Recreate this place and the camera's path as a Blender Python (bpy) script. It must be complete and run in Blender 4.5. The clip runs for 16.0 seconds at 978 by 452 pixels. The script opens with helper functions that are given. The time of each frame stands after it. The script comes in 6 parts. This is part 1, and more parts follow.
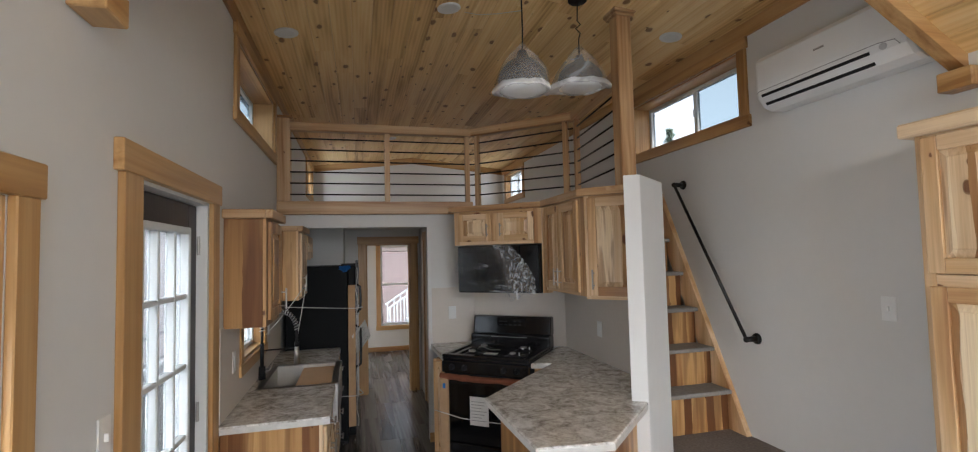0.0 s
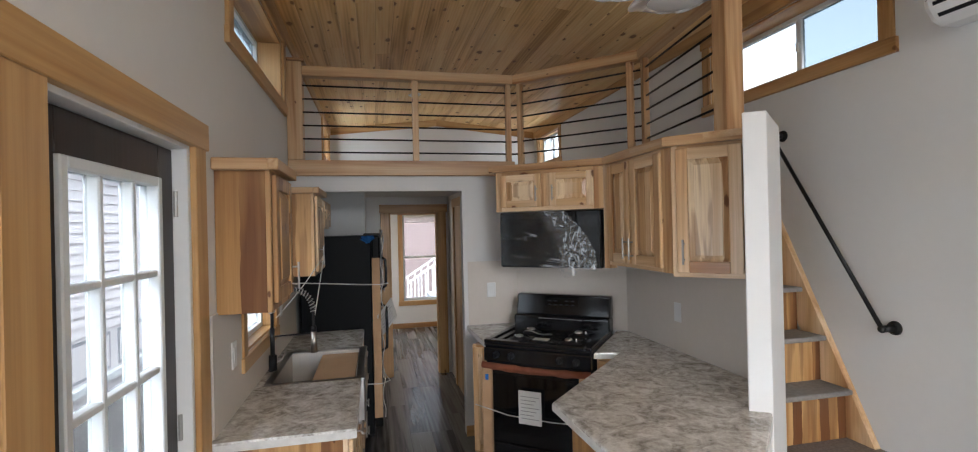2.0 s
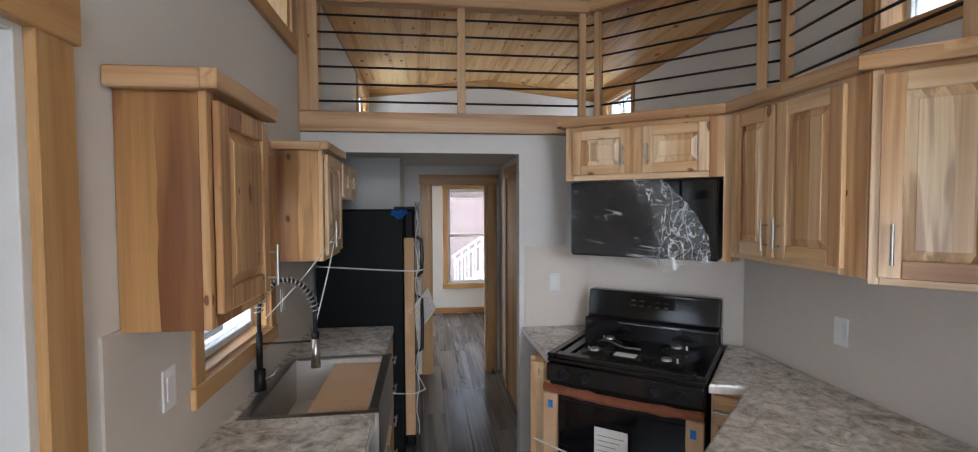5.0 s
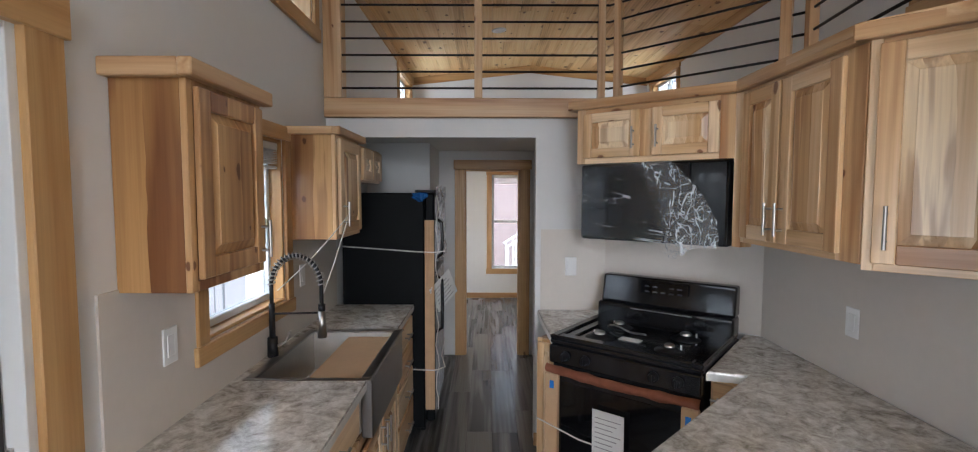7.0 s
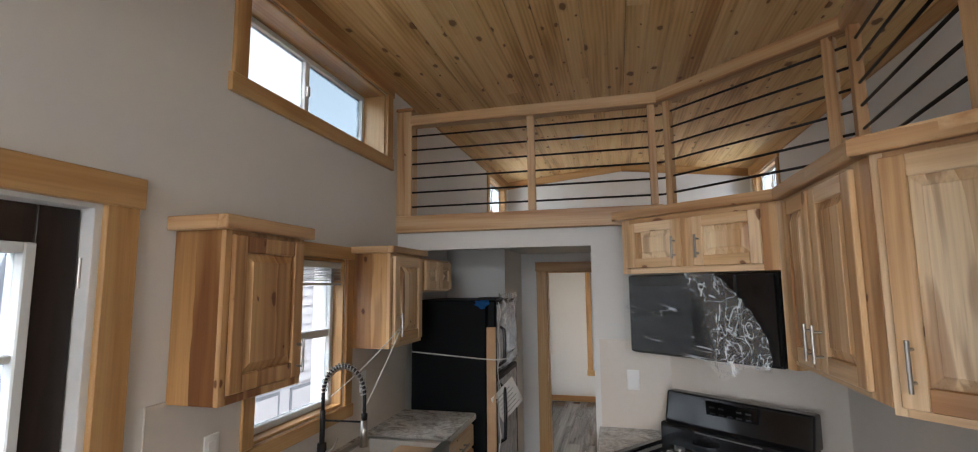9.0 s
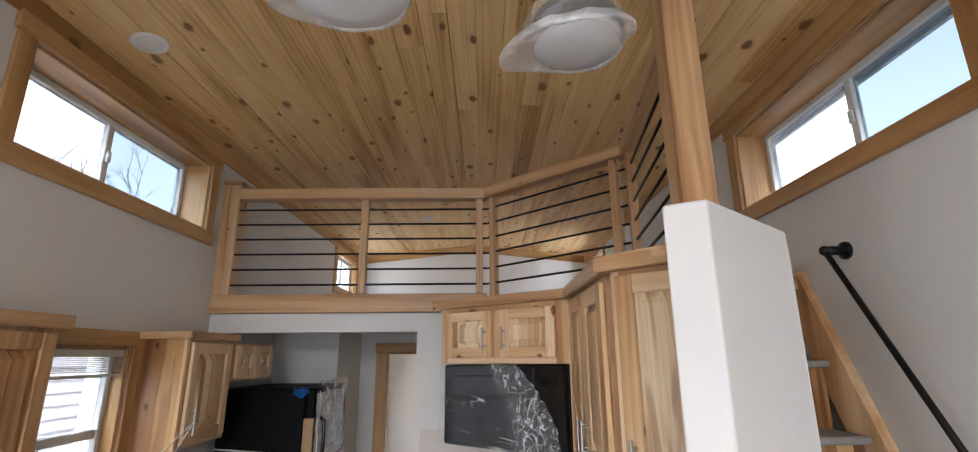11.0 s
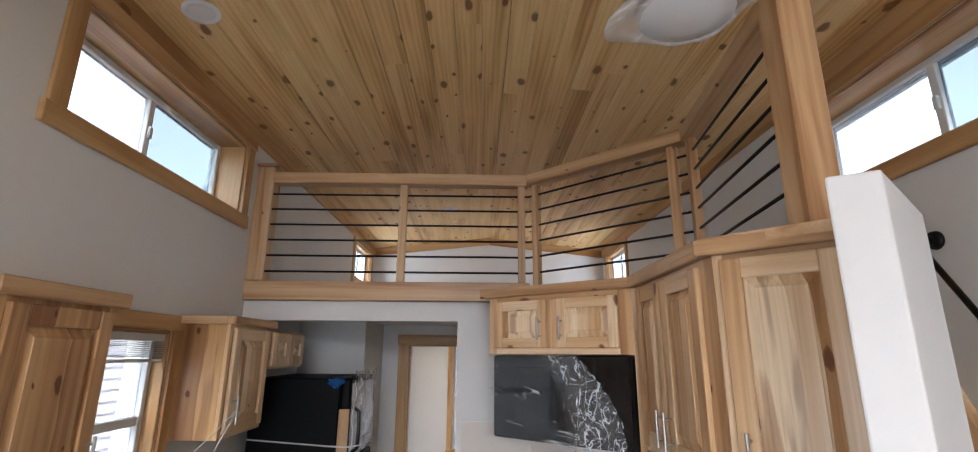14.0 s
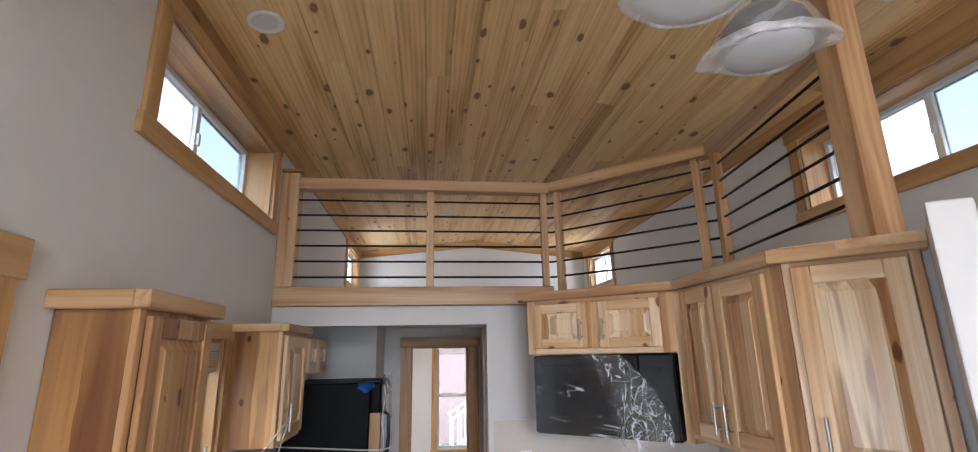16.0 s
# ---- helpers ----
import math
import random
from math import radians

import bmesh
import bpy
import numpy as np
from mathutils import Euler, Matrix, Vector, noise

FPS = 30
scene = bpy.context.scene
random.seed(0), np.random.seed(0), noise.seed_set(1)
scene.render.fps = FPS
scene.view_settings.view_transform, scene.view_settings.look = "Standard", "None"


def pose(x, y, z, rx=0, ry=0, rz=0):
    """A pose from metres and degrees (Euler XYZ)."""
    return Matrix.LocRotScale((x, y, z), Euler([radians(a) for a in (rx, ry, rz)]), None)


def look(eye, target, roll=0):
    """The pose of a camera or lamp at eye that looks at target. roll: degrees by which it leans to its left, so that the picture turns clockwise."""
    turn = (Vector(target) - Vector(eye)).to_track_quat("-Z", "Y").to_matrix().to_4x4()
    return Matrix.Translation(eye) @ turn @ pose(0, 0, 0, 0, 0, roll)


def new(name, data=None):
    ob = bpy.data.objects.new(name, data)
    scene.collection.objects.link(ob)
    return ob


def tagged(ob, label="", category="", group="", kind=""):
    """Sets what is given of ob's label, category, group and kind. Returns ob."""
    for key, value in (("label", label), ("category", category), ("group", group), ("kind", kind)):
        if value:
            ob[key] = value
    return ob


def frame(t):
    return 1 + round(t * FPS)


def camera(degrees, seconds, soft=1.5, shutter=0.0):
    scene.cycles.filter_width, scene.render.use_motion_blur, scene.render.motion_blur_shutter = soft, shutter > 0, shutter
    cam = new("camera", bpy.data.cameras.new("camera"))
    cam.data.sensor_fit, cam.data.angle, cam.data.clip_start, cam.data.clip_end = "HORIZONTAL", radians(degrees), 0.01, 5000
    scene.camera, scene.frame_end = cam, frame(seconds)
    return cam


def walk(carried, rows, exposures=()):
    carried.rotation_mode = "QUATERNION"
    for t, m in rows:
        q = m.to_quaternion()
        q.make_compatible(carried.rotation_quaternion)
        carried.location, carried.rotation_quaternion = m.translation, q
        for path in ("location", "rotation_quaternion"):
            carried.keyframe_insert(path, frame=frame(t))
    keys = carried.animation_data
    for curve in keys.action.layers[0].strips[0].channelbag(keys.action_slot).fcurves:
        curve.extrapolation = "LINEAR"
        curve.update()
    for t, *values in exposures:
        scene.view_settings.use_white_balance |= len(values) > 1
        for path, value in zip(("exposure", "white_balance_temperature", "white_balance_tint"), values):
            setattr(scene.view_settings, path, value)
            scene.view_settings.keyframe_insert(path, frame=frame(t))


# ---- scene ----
cam = camera(89.0, 16.0, 1.1)
METRES, EYE, TILT, LEAN, TURN = 4.06, 1.76, 0.0, 0.0, -14.8
ROWS = [
    (0.0, 0.0, 0.0, 0.0, 0.08, 3.15, 1.4),
    (0.5, 0.0051, 0.0102, -0.0047, 0.68, 2.06, 1.43),
    (1.0, -0.0046, 0.0421, -0.0102, 1.0, 1.41, 1.45),
    (1.5, -0.0377, 0.1062, -0.007, 0.97, 0.89, 1.49),
    (2.0, -0.06, 0.168, -0.0087, 1.91, 0.12, 1.33),
    (2.5, -0.066, 0.2312, -0.0082, 3.85, -0.24, 1.24),
    (3.0, -0.0748, 0.2747, -0.0107, 4.77, -0.37, 1.33),
    (3.5, -0.0984, 0.3334, -0.008, 4.05, -0.8, 1.47),
    (4.0, -0.109, 0.3875, -0.0086, 4.87, -1.34, 1.19),
    (6.5, -0.049, 0.4049, -0.0239, 12.18, -3.51, -0.27),
    (7.0, -0.0192, 0.3954, -0.0225, 14.65, -3.69, -0.09),
    (7.5, 0.0263, 0.4059, -0.0209, 21.09, -1.99, -0.09),
    (8.0, 0.0526, 0.4101, -0.0119, 29.18, 0.89, 1.28),
    (10.5, 0.1497, 0.423, 0.0231, 26.02, 13.62, -0.35),
    (11.0, 0.1641, 0.4254, 0.0269, 14.39, 14.72, 0.45),
    (11.5, 0.1782, 0.4275, 0.0284, 3.56, 15.56, 1.1),
    (12.0, 0.1821, 0.4299, 0.0289, -0.5, 15.76, 1.33),
    (12.5, 0.1788, 0.4352, 0.0299, -0.51, 15.78, 1.29),
    (13.0, 0.1648, 0.436, 0.029, 3.51, 15.4, 0.78),
    (13.5, 0.1288, 0.4314, 0.0227, 9.24, 14.78, 0.14),
    (14.0, 0.0841, 0.4321, 0.0193, 13.62, 14.34, -0.36),
    (14.5, 0.0428, 0.4423, 0.0181, 13.86, 14.39, 0.07),
    (15.0, -0.0043, 0.4356, 0.0201, 11.18, 13.75, 1.04),
    (15.5, -0.0365, 0.4078, 0.0226, 8.75, 13.5, 1.3),
    (16.0, -0.0298, 0.3778, 0.0225, 8.14, 14.26, 1.05),
]
EXPOSURES = [(t, s - 0.1, k, 10 if t < 10 else 13) for t, s, k in ((0.0, 2.55, 6050), (1.0, 2.52, 6000), (2.0, 2.9, 5950), (2.5, 2.95, 5950), (3.5, 2.95, 6050), (4.0, 3.07, 5850), (7.0, 3.15, 5700), (8.2, 2.78, 6050), (10.5, 3.35, 6000), (12.0, 3.0, 5750), (13.2, 3.0, 5750), (14.0, 3.25, 5850), (14.7, 3.58, 5750), (15.1, 3.58, 5750), (15.5, 3.38, 5750), (16.0, 3.38, 5750))]
walk(cam, [(t, pose(0, 0, EYE, TILT, LEAN, TURN) @ pose(METRES * x, METRES * y, METRES * z, 90 + pitch, roll, yaw)) for t, x, y, z, yaw, pitch, roll in ROWS], EXPOSURES)

# ---- world and light: an overcast day ----
world = bpy.data.worlds.new("overcast")
scene.world = world
world.use_nodes = True
wn = world.node_tree.nodes
sky = wn.new("ShaderNodeTexSky")
sky.sky_type, sky.sun_disc = "NISHITA", False
sky.sun_elevation, sky.sun_rotation = radians(42), radians(200)
sky.dust_density, sky.air_density = 4.0, 1.0
hue = wn.new("ShaderNodeHueSaturation")
hue.inputs["Saturation"].default_value = 0.16
world.node_tree.links.new(sky.outputs[0], hue.inputs["Color"])
world.node_tree.links.new(hue.outputs[0], wn["Background"].inputs["Color"])
wn["Background"].inputs["Strength"].default_value = 0.15

sun = new("sun", bpy.data.lights.new("sun", "SUN"))
sun.data.energy, sun.data.angle, sun.data.color = 0.9, radians(25), (1.0, 0.96, 0.9)
sun.matrix_world = look((0, 0, 0), (-0.4, 0.6, -0.75))

# daylight that enters by the wide glazed front behind the walk
front_light = new("front_window_daylight", bpy.data.lights.new("front_window_daylight", "AREA"))
front_light.data.shape, front_light.data.size, front_light.data.size_y = "RECTANGLE", 2.2, 1.9
front_light.data.energy, front_light.data.color = 2.6, (0.93, 0.97, 1.0)
front_light.matrix_world = look((0.92, -2.62, 1.3), (0.92, 3, 1.3))
# fill lamp high in the front gable, added to brighten worktops and floor
gable_fill = new("gable_fill_lamp", bpy.data.lights.new("gable_fill_lamp", "AREA"))
gable_fill.data.shape, gable_fill.data.size, gable_fill.data.size_y = "RECTANGLE", 1.5, 0.55
gable_fill.data.energy, gable_fill.data.color = 5.6, (0.95, 0.98, 1.0)
gable_fill.matrix_world = look((0.92, -2.62, 2.76), (0.92, 3.0, 0.9))

# daylight that enters by the living room window beside the entrance
side_light = new("side_window_daylight", bpy.data.lights.new("side_window_daylight", "AREA"))
side_light.data.shape, side_light.data.size, side_light.data.size_y = "RECTANGLE", 0.94, 1.24
side_light.data.energy, side_light.data.color = 3.0, (0.93, 0.97, 1.0)
side_light.matrix_world = look((-0.93, 0.73, 1.26), (3, 0.73, 1.26))


# warm fill lamp in an added, unseen bedroom side window; brightens bedroom and hall
bed_fill = new("bedroom_fill_lamp", bpy.data.lights.new("bedroom_fill_lamp", "AREA"))
bed_fill.data.shape, bed_fill.data.size, bed_fill.data.size_y = "RECTANGLE", 1.0, 0.95
bed_fill.data.energy, bed_fill.data.color = 2.5, (1.0, 0.82, 0.62)
for nm, x, to in (("loft_daylight_west", -0.912, 1), ("loft_daylight_east", 2.742, -1)):
    lamp = new(nm, bpy.data.lights.new(nm, "AREA"))
    lamp.data.shape, lamp.data.size, lamp.data.size_y = "RECTANGLE", 0.84, 0.38
    lamp.data.energy, lamp.data.color = 1.15, (0.93, 0.97, 1.0)
    lamp.matrix_world = look((x, 7.86, 2.91), (x + to, 7.86, 2.91))
bed_fill.matrix_world = look((-0.912, 8.15, 1.32), (0, 8.15, 1.32))


# ---- materials ----
def nodes_of(name, rough=0.5, metal=0.0, spec=0.5):
    m = bpy.data.materials.new(name)
    m.use_nodes = True
    n, l = m.node_tree.nodes, m.node_tree.links
    b = n["Principled BSDF"]
    b.inputs["Roughness"].default_value, b.inputs["Metallic"].default_value = rough, metal
    b.inputs["Specular IOR Level"].default_value = spec
    return m, n, l, b


def ramp(n, stops):
    r = n.new("ShaderNodeValToRGB")
    e = r.color_ramp.elements
    while len(e) < len(stops):
        e.new(0.5)
    for el, (p, c) in zip(e, stops):
        el.position, el.color = p, (*c, 1)
    return r


def math_node(n, l, op, a, b=None):
    m = n.new("ShaderNodeMath")
    m.operation = op
    for k, v in ((0, a), (1, b)):
        if v is None:
            continue
        if isinstance(v, (int, float)):
            m.inputs[k].default_value = v
        else:
            l.new(v, m.inputs[k])
    return m.outputs[0]


def mix_rgb(n, l, kind, fac, a, b):
    m = n.new("ShaderNodeMix")
    m.data_type, m.blend_type = "RGBA", kind
    for sock, v in ((m.inputs[0], fac), (m.inputs[6], a), (m.inputs[7], b)):
        if isinstance(v, (int, float)):
            sock.default_value = v
        elif isinstance(v, tuple):
            sock.default_value = (*v, 1)
        else:
            l.new(v, sock)
    return m.outputs[2]


def noise_tex(n, l, vec, scale, detail=4, rough=0.55, dist=0.0):
    t = n.new("ShaderNodeTexNoise")
    t.inputs["Scale"].default_value, t.inputs["Detail"].default_value = scale, detail
    t.inputs["Roughness"].default_value, t.inputs["Distortion"].default_value = rough, dist
    l.new(vec, t.inputs["Vector"])
    return t.outputs["Fac"]


def scaled(n, l, vec, s, shift=None):
    m = n.new("ShaderNodeMapping")
    m.inputs["Scale"].default_value = s
    l.new(vec, m.inputs["Vector"])
    if shift is not None:
        l.new(shift, m.inputs["Location"])
    return m.outputs[0]


def bump(n, l, b, height, strength=0.2, dist=0.002):
    k = n.new("ShaderNodeBump")
    k.inputs["Strength"].default_value, k.inputs["Distance"].default_value = strength, dist
    l.new(height, k.inputs["Height"])
    l.new(k.outputs[0], b.inputs["Normal"])


def plain(name, col, rough=0.5, metal=0.0, spec=0.5, vary=0.08, scale=9.0, bumps=0.0, bscale=200.0):
    """A painted, moulded or metal surface: a base colour with slight wear at two scales."""
    m, n, l, b = nodes_of(name, rough, metal, spec)
    co = n.new("ShaderNodeTexCoord").outputs["Object"]
    f = math_node(n, l, "ADD", noise_tex(n, l, co, scale, 5), math_node(n, l, "MULTIPLY", noise_tex(n, l, co, scale * 14, 2), 0.4))
    r = ramp(n, [(0.4, tuple(c * (1 - vary) for c in col)), (0.95, tuple(min(1, c * (1 + vary)) for c in col))])
    l.new(f, r.inputs[0])
    l.new(r.outputs[0], b.inputs["Base Color"])
    l.new(math_node(n, l, "ADD", math_node(n, l, "MULTIPLY", f, 0.12 * (0.3 + rough)), rough - 0.07 * (0.3 + rough)), b.inputs["Roughness"])
    if bumps:
        bump(n, l, b, noise_tex(n, l, co, bscale, 3), bumps, 0.001)
    return m


def wood(name, light, mid, dark, axis, rough=0.38, stave=0.0, knots=0.5, island=False, fine=1.0, contrast=1.0, ring=0.12, stops=(0.36, 0.60, 0.80), flow=0.55, swing=1.7, pore=0.4, knot_size=1.0, heart=0.0, heart_at=0.54):
    """Sawn, varnished wood with the grain along one axis: rings, pores, knots and, on glued panels, staves of different tone."""
    m, n, l, b = nodes_of(name, rough, 0.0, 0.45)
    co = n.new("ShaderNodeTexCoord").outputs["Object"]
    rnd = n.new("ShaderNodeNewGeometry").outputs["Random Per Island"] if island else n.new("ShaderNodeObjectInfo").outputs["Random"]
    off = n.new("ShaderNodeCombineXYZ")
    for k, mul in enumerate((7.3, 11.9, 5.1)):
        l.new(math_node(n, l, "MULTIPLY", rnd, mul), off.inputs[k])
    long_, cross = 0.9, 14.0
    sc = [cross] * 3
    sc[axis] = long_
    vec = scaled(n, l, co, (1, 1, 1), off.outputs[0])
    if stave:
        # each glued stave has its own piece of the tree
        sep = n.new("ShaderNodeSeparateXYZ")
        l.new(co, sep.inputs[0])
        across = math_node(n, l, "ADD", sep.outputs[0], sep.outputs[1]) if axis == 2 else sep.outputs[2]
        wav = [1.0] * 3
        wav[axis] = 2.2
        across = math_node(n, l, "ADD", across, math_node(n, l, "MULTIPLY", noise_tex(n, l, scaled(n, l, vec, tuple(wav)), 1.6, 2), 0.035))
        step = math_node(n, l, "FLOOR", math_node(n, l, "MULTIPLY", math_node(n, l, "ADD", across, math_node(n, l, "MULTIPLY", rnd, 3.0)), 1 / stave))
        wn_ = n.new("ShaderNodeTexWhiteNoise")
        wn_.noise_dimensions = "1D"
        l.new(step, wn_.inputs["W"])
        tone = wn_.outputs["Value"]
        sh = n.new("ShaderNodeCombineXYZ")
        for k in range(3):
            l.new(math_node(n, l, "MULTIPLY", tone, 9.0 + 3 * k), sh.inputs[k])
        vec = scaled(n, l, vec, (1, 1, 1), sh.outputs[0])
    else:
        tone = rnd
    g = scaled(n, l, vec, tuple(sc))
    broad = noise_tex(n, l, g, flow, 3, 0.5, 1.1)
    rings = n.new("ShaderNodeTexWave")
    rings.wave_type, rings.bands_direction = "BANDS", "X" if axis != 0 else "Y"
    rings.inputs["Scale"].default_value, rings.inputs["Distortion"].default_value = 0.55 * fine, 9.0
    rings.inputs["Detail"].default_value, rings.inputs["Detail Scale"].default_value = 3.0, 0.8
    l.new(g, rings.inputs["Vector"])
    sp = [130.0] * 3
    sp[axis] = 3.0
    pores = noise_tex(n, l, scaled(n, l, vec, tuple(sp)), 1.0, 3)
    f = math_node(n, l, "ADD", math_node(n, l, "ADD", math_node(n, l, "MULTIPLY", math_node(n, l, "SUBTRACT", broad, 0.5), swing), 0.5), math_node(n, l, "MULTIPLY", rings.outputs["Fac"], ring))
    f = math_node(n, l, "ADD", f, math_node(n, l, "MULTIPLY", math_node(n, l, "SUBTRACT", tone, 0.5), 0.34 * contrast))
    r = ramp(n, [(stops[0], light), (stops[1], mid), (stops[2], dark)])
    l.new(f, r.inputs[0])
    col = r.outputs[0]
    if heart:
        # brown heartwood runs through the pale sapwood in long, sharp-edged tongues
        hs = [8.5] * 3
        hs[axis] = 0.75
        hw = noise_tex(n, l, scaled(n, l, vec, tuple(hs)), 1.0, 3, 0.45, 0.7)
        hr = ramp(n, [(heart_at, (0, 0, 0)), (heart_at + 0.035, (0.55, 0.55, 0.55)), (heart_at + 0.16, (1, 1, 1))])
        l.new(hw, hr.inputs[0])
        col = mix_rgb(n, l, "MIX", math_node(n, l, "MULTIPLY", n_sep(n, l, hr.outputs[0]), heart), col, dark)
    pr = ramp(n, [(0.3, (0.72, 0.66, 0.6)), (0.62, (1, 1, 1))])
    l.new(pores, pr.inputs[0])
    col = mix_rgb(n, l, "MULTIPLY", pore, col, pr.outputs[0])
    if knots:
        # knots sit on the face: along the grain, and across it
        sp3 = n.new("ShaderNodeSeparateXYZ")
        l.new(vec, sp3.inputs[0])
        others = [k for k in range(3) if k != axis]
        flat = n.new("ShaderNodeCombineXYZ")
        l.new(math_node(n, l, "MULTIPLY", math_node(n, l, "ADD", sp3.outputs[others[0]], sp3.outputs[others[1]]), 6.2), flat.inputs[0])
        l.new(math_node(n, l, "MULTIPLY", sp3.outputs[axis], 3.4), flat.inputs[1])
        nz = n.new("ShaderNodeTexNoise")
        nz.inputs["Scale"].default_value = 4.0
        l.new(flat.outputs[0], nz.inputs["Vector"])
        wob = n.new("ShaderNodeVectorMath")
        wob.operation = "ADD"
        l.new(flat.outputs[0], wob.inputs[0])
        l.new(scaled(n, l, nz.outputs["Color"], (0.16, 0.16, 0.0)), wob.inputs[1])
        v = n.new("ShaderNodeTexVoronoi")
        v.voronoi_dimensions = "2D"
        v.inputs["Scale"].default_value, v.inputs["Randomness"].default_value = 1.0, 1.0
        l.new(wob.outputs[0], v.inputs["Vector"])
        sc3 = n.new("ShaderNodeSeparateColor")
        l.new(v.outputs["Color"], sc3.inputs[0])
        pick = math_node(n, l, "GREATER_THAN", sc3.outputs[0], 1.0 - knots)
        # each knot has its own size
        size = math_node(n, l, "ADD", math_node(n, l, "MULTIPLY", math_node(n, l, "POWER", sc3.outputs[1], 2.0), 0.95), 0.24)
        dist = math_node(n, l, "DIVIDE", v.outputs["Distance"], math_node(n, l, "MULTIPLY", size, knot_size))
        core = ramp(n, [(0.07, (1, 1, 1)), (0.095, (0.8, 0.8, 0.8)), (0.112, (0.16, 0.16, 0.16)), (0.19, (0, 0, 0))])
        l.new(dist, core.inputs[0])
        col = mix_rgb(n, l, "MIX", math_node(n, l, "MULTIPLY", math_node(n, l, "MULTIPLY", core.outputs[0], pick), 0.9), col, (dark[0] * 0.4, dark[1] * 0.28, dark[2] * 0.24))
    l.new(col, b.inputs["Base Color"])
    l.new(math_node(n, l, "ADD", math_node(n, l, "MULTIPLY", pores, 0.16), rough - 0.08), b.inputs["Roughness"])
    bump(n, l, b, pores, 0.12, 0.0006)
    return m


def n_sep(n, l, color):
    s = n.new("ShaderNodeSeparateColor")
    l.new(color, s.inputs[0])
    return s.outputs[0]


def glass_mat(name, rough=0.0, tint=(0.39, 0.41, 0.42)):
    m, n, l, b = nodes_of(name, rough)
    b.inputs["Base Color"].default_value = (*tint, 1)
    b.inputs["Transmission Weight"].default_value, b.inputs["IOR"].default_value = 1.0, 1.05
    return m


def stone_mat(name):
    """Laminate worktop: grey-beige granite print with fine dark veins."""
    m, n, l, b = nodes_of(name, 0.28, 0, 0.5)
    co = n.new("ShaderNodeTexCoord").outputs["Object"]
    a = noise_tex(n, l, co, 11, 6, 0.62, 1.2)
    c = noise_tex(n, l, co, 46, 6, 0.66, 0.8)
    f = math_node(n, l, "ADD", math_node(n, l, "MULTIPLY", a, 0.65), math_node(n, l, "MULTIPLY", c, 0.35))
    r = ramp(n, [(0.37, (0.31, 0.285, 0.255)), (0.44, (0.48, 0.455, 0.42)), (0.52, (0.65, 0.63, 0.595)), (0.61, (0.83, 0.815, 0.785))])
    l.new(f, r.inputs[0])
    l.new(r.outputs[0], b.inputs["Base Color"])
    l.new(math_node(n, l, "ADD", math_node(n, l, "MULTIPLY", c, 0.10), 0.07), b.inputs["Roughness"])
    bump(n, l, b, c, 0.08, 0.0005)
    return m


PAINT = plain("wall_paint", (0.70, 0.695, 0.68), 0.62, 0, 0.35, 0.025, 1.3, 0.12, 260)
JAMB = plain("white_jamb", (0.72, 0.72, 0.71), 0.45, 0, 0.4, 0.03, 3)
CEIL = wood("pine_boards", (0.90, 0.675, 0.345), (0.81, 0.55, 0.24), (0.48, 0.26, 0.085), 1, 0.4, 0, 0.68, True, 1.5, 1.15, 0.16, (0.3, 0.62, 1.0), 0.5, 1.5, 0.25, 1.15)
HK = dict(contrast=1.0, ring=0.1, stops=(0.28, 0.66, 1.08), flow=0.34, swing=1.8, pore=0.5, heart=0.55, heart_at=0.62)
H = [wood("hickory_" + a, (0.87, 0.67, 0.44), (0.68, 0.445, 0.23), (0.42, 0.21, 0.085), k, 0.33, 0, 0.30, **HK) for k, a in enumerate("xyz")]
HP = wood("hickory_panel", (0.92, 0.745, 0.51), (0.62, 0.385, 0.185), (0.34, 0.15, 0.055), 2, 0.3, 0.058, 0.30, False, 1.0, 2.8, 0.08, (0.25, 0.70, 1.05), 0.3, 0.8, 0.5, heart=0.9, heart_at=0.565)
# knotty hickory with the backlit door's shade put into its browner colour
HSHADED = wood("hickory_heart_shaded", (0.64, 0.405, 0.195), (0.52, 0.305, 0.135), (0.28, 0.125, 0.05), 2, 0.32, 0.085, 0.55, False, 1.0, 1.0, 0.16, (0.30, 0.58, 0.95), 0.3, 1.8, 0.5, 1.2, heart=0.5, heart_at=0.57)
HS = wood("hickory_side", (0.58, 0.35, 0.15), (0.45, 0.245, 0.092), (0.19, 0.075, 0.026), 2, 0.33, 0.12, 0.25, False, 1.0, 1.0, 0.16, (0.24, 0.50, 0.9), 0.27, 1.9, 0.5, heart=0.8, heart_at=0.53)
T = [wood("stained_pine_" + a, (0.56, 0.345, 0.15), (0.48, 0.275, 0.105), (0.35, 0.18, 0.062), k, 0.36, 0, 0.08, False, 1.6, 0.6) for k, a in enumerate("xyz")]
R = [wood("rail_wood_" + a, (0.62, 0.43, 0.25), (0.55, 0.345, 0.175), (0.38, 0.20, 0.085), k, 0.4, 0, 0.32, False, 1.4, 0.7) for k, a in enumerate("xyz")]
STONE = stone_mat("granite_laminate")
SPLASH = plain("backsplash_panel", (0.64, 0.585, 0.525), 0.42, 0, 0.4, 0.04, 2.2)
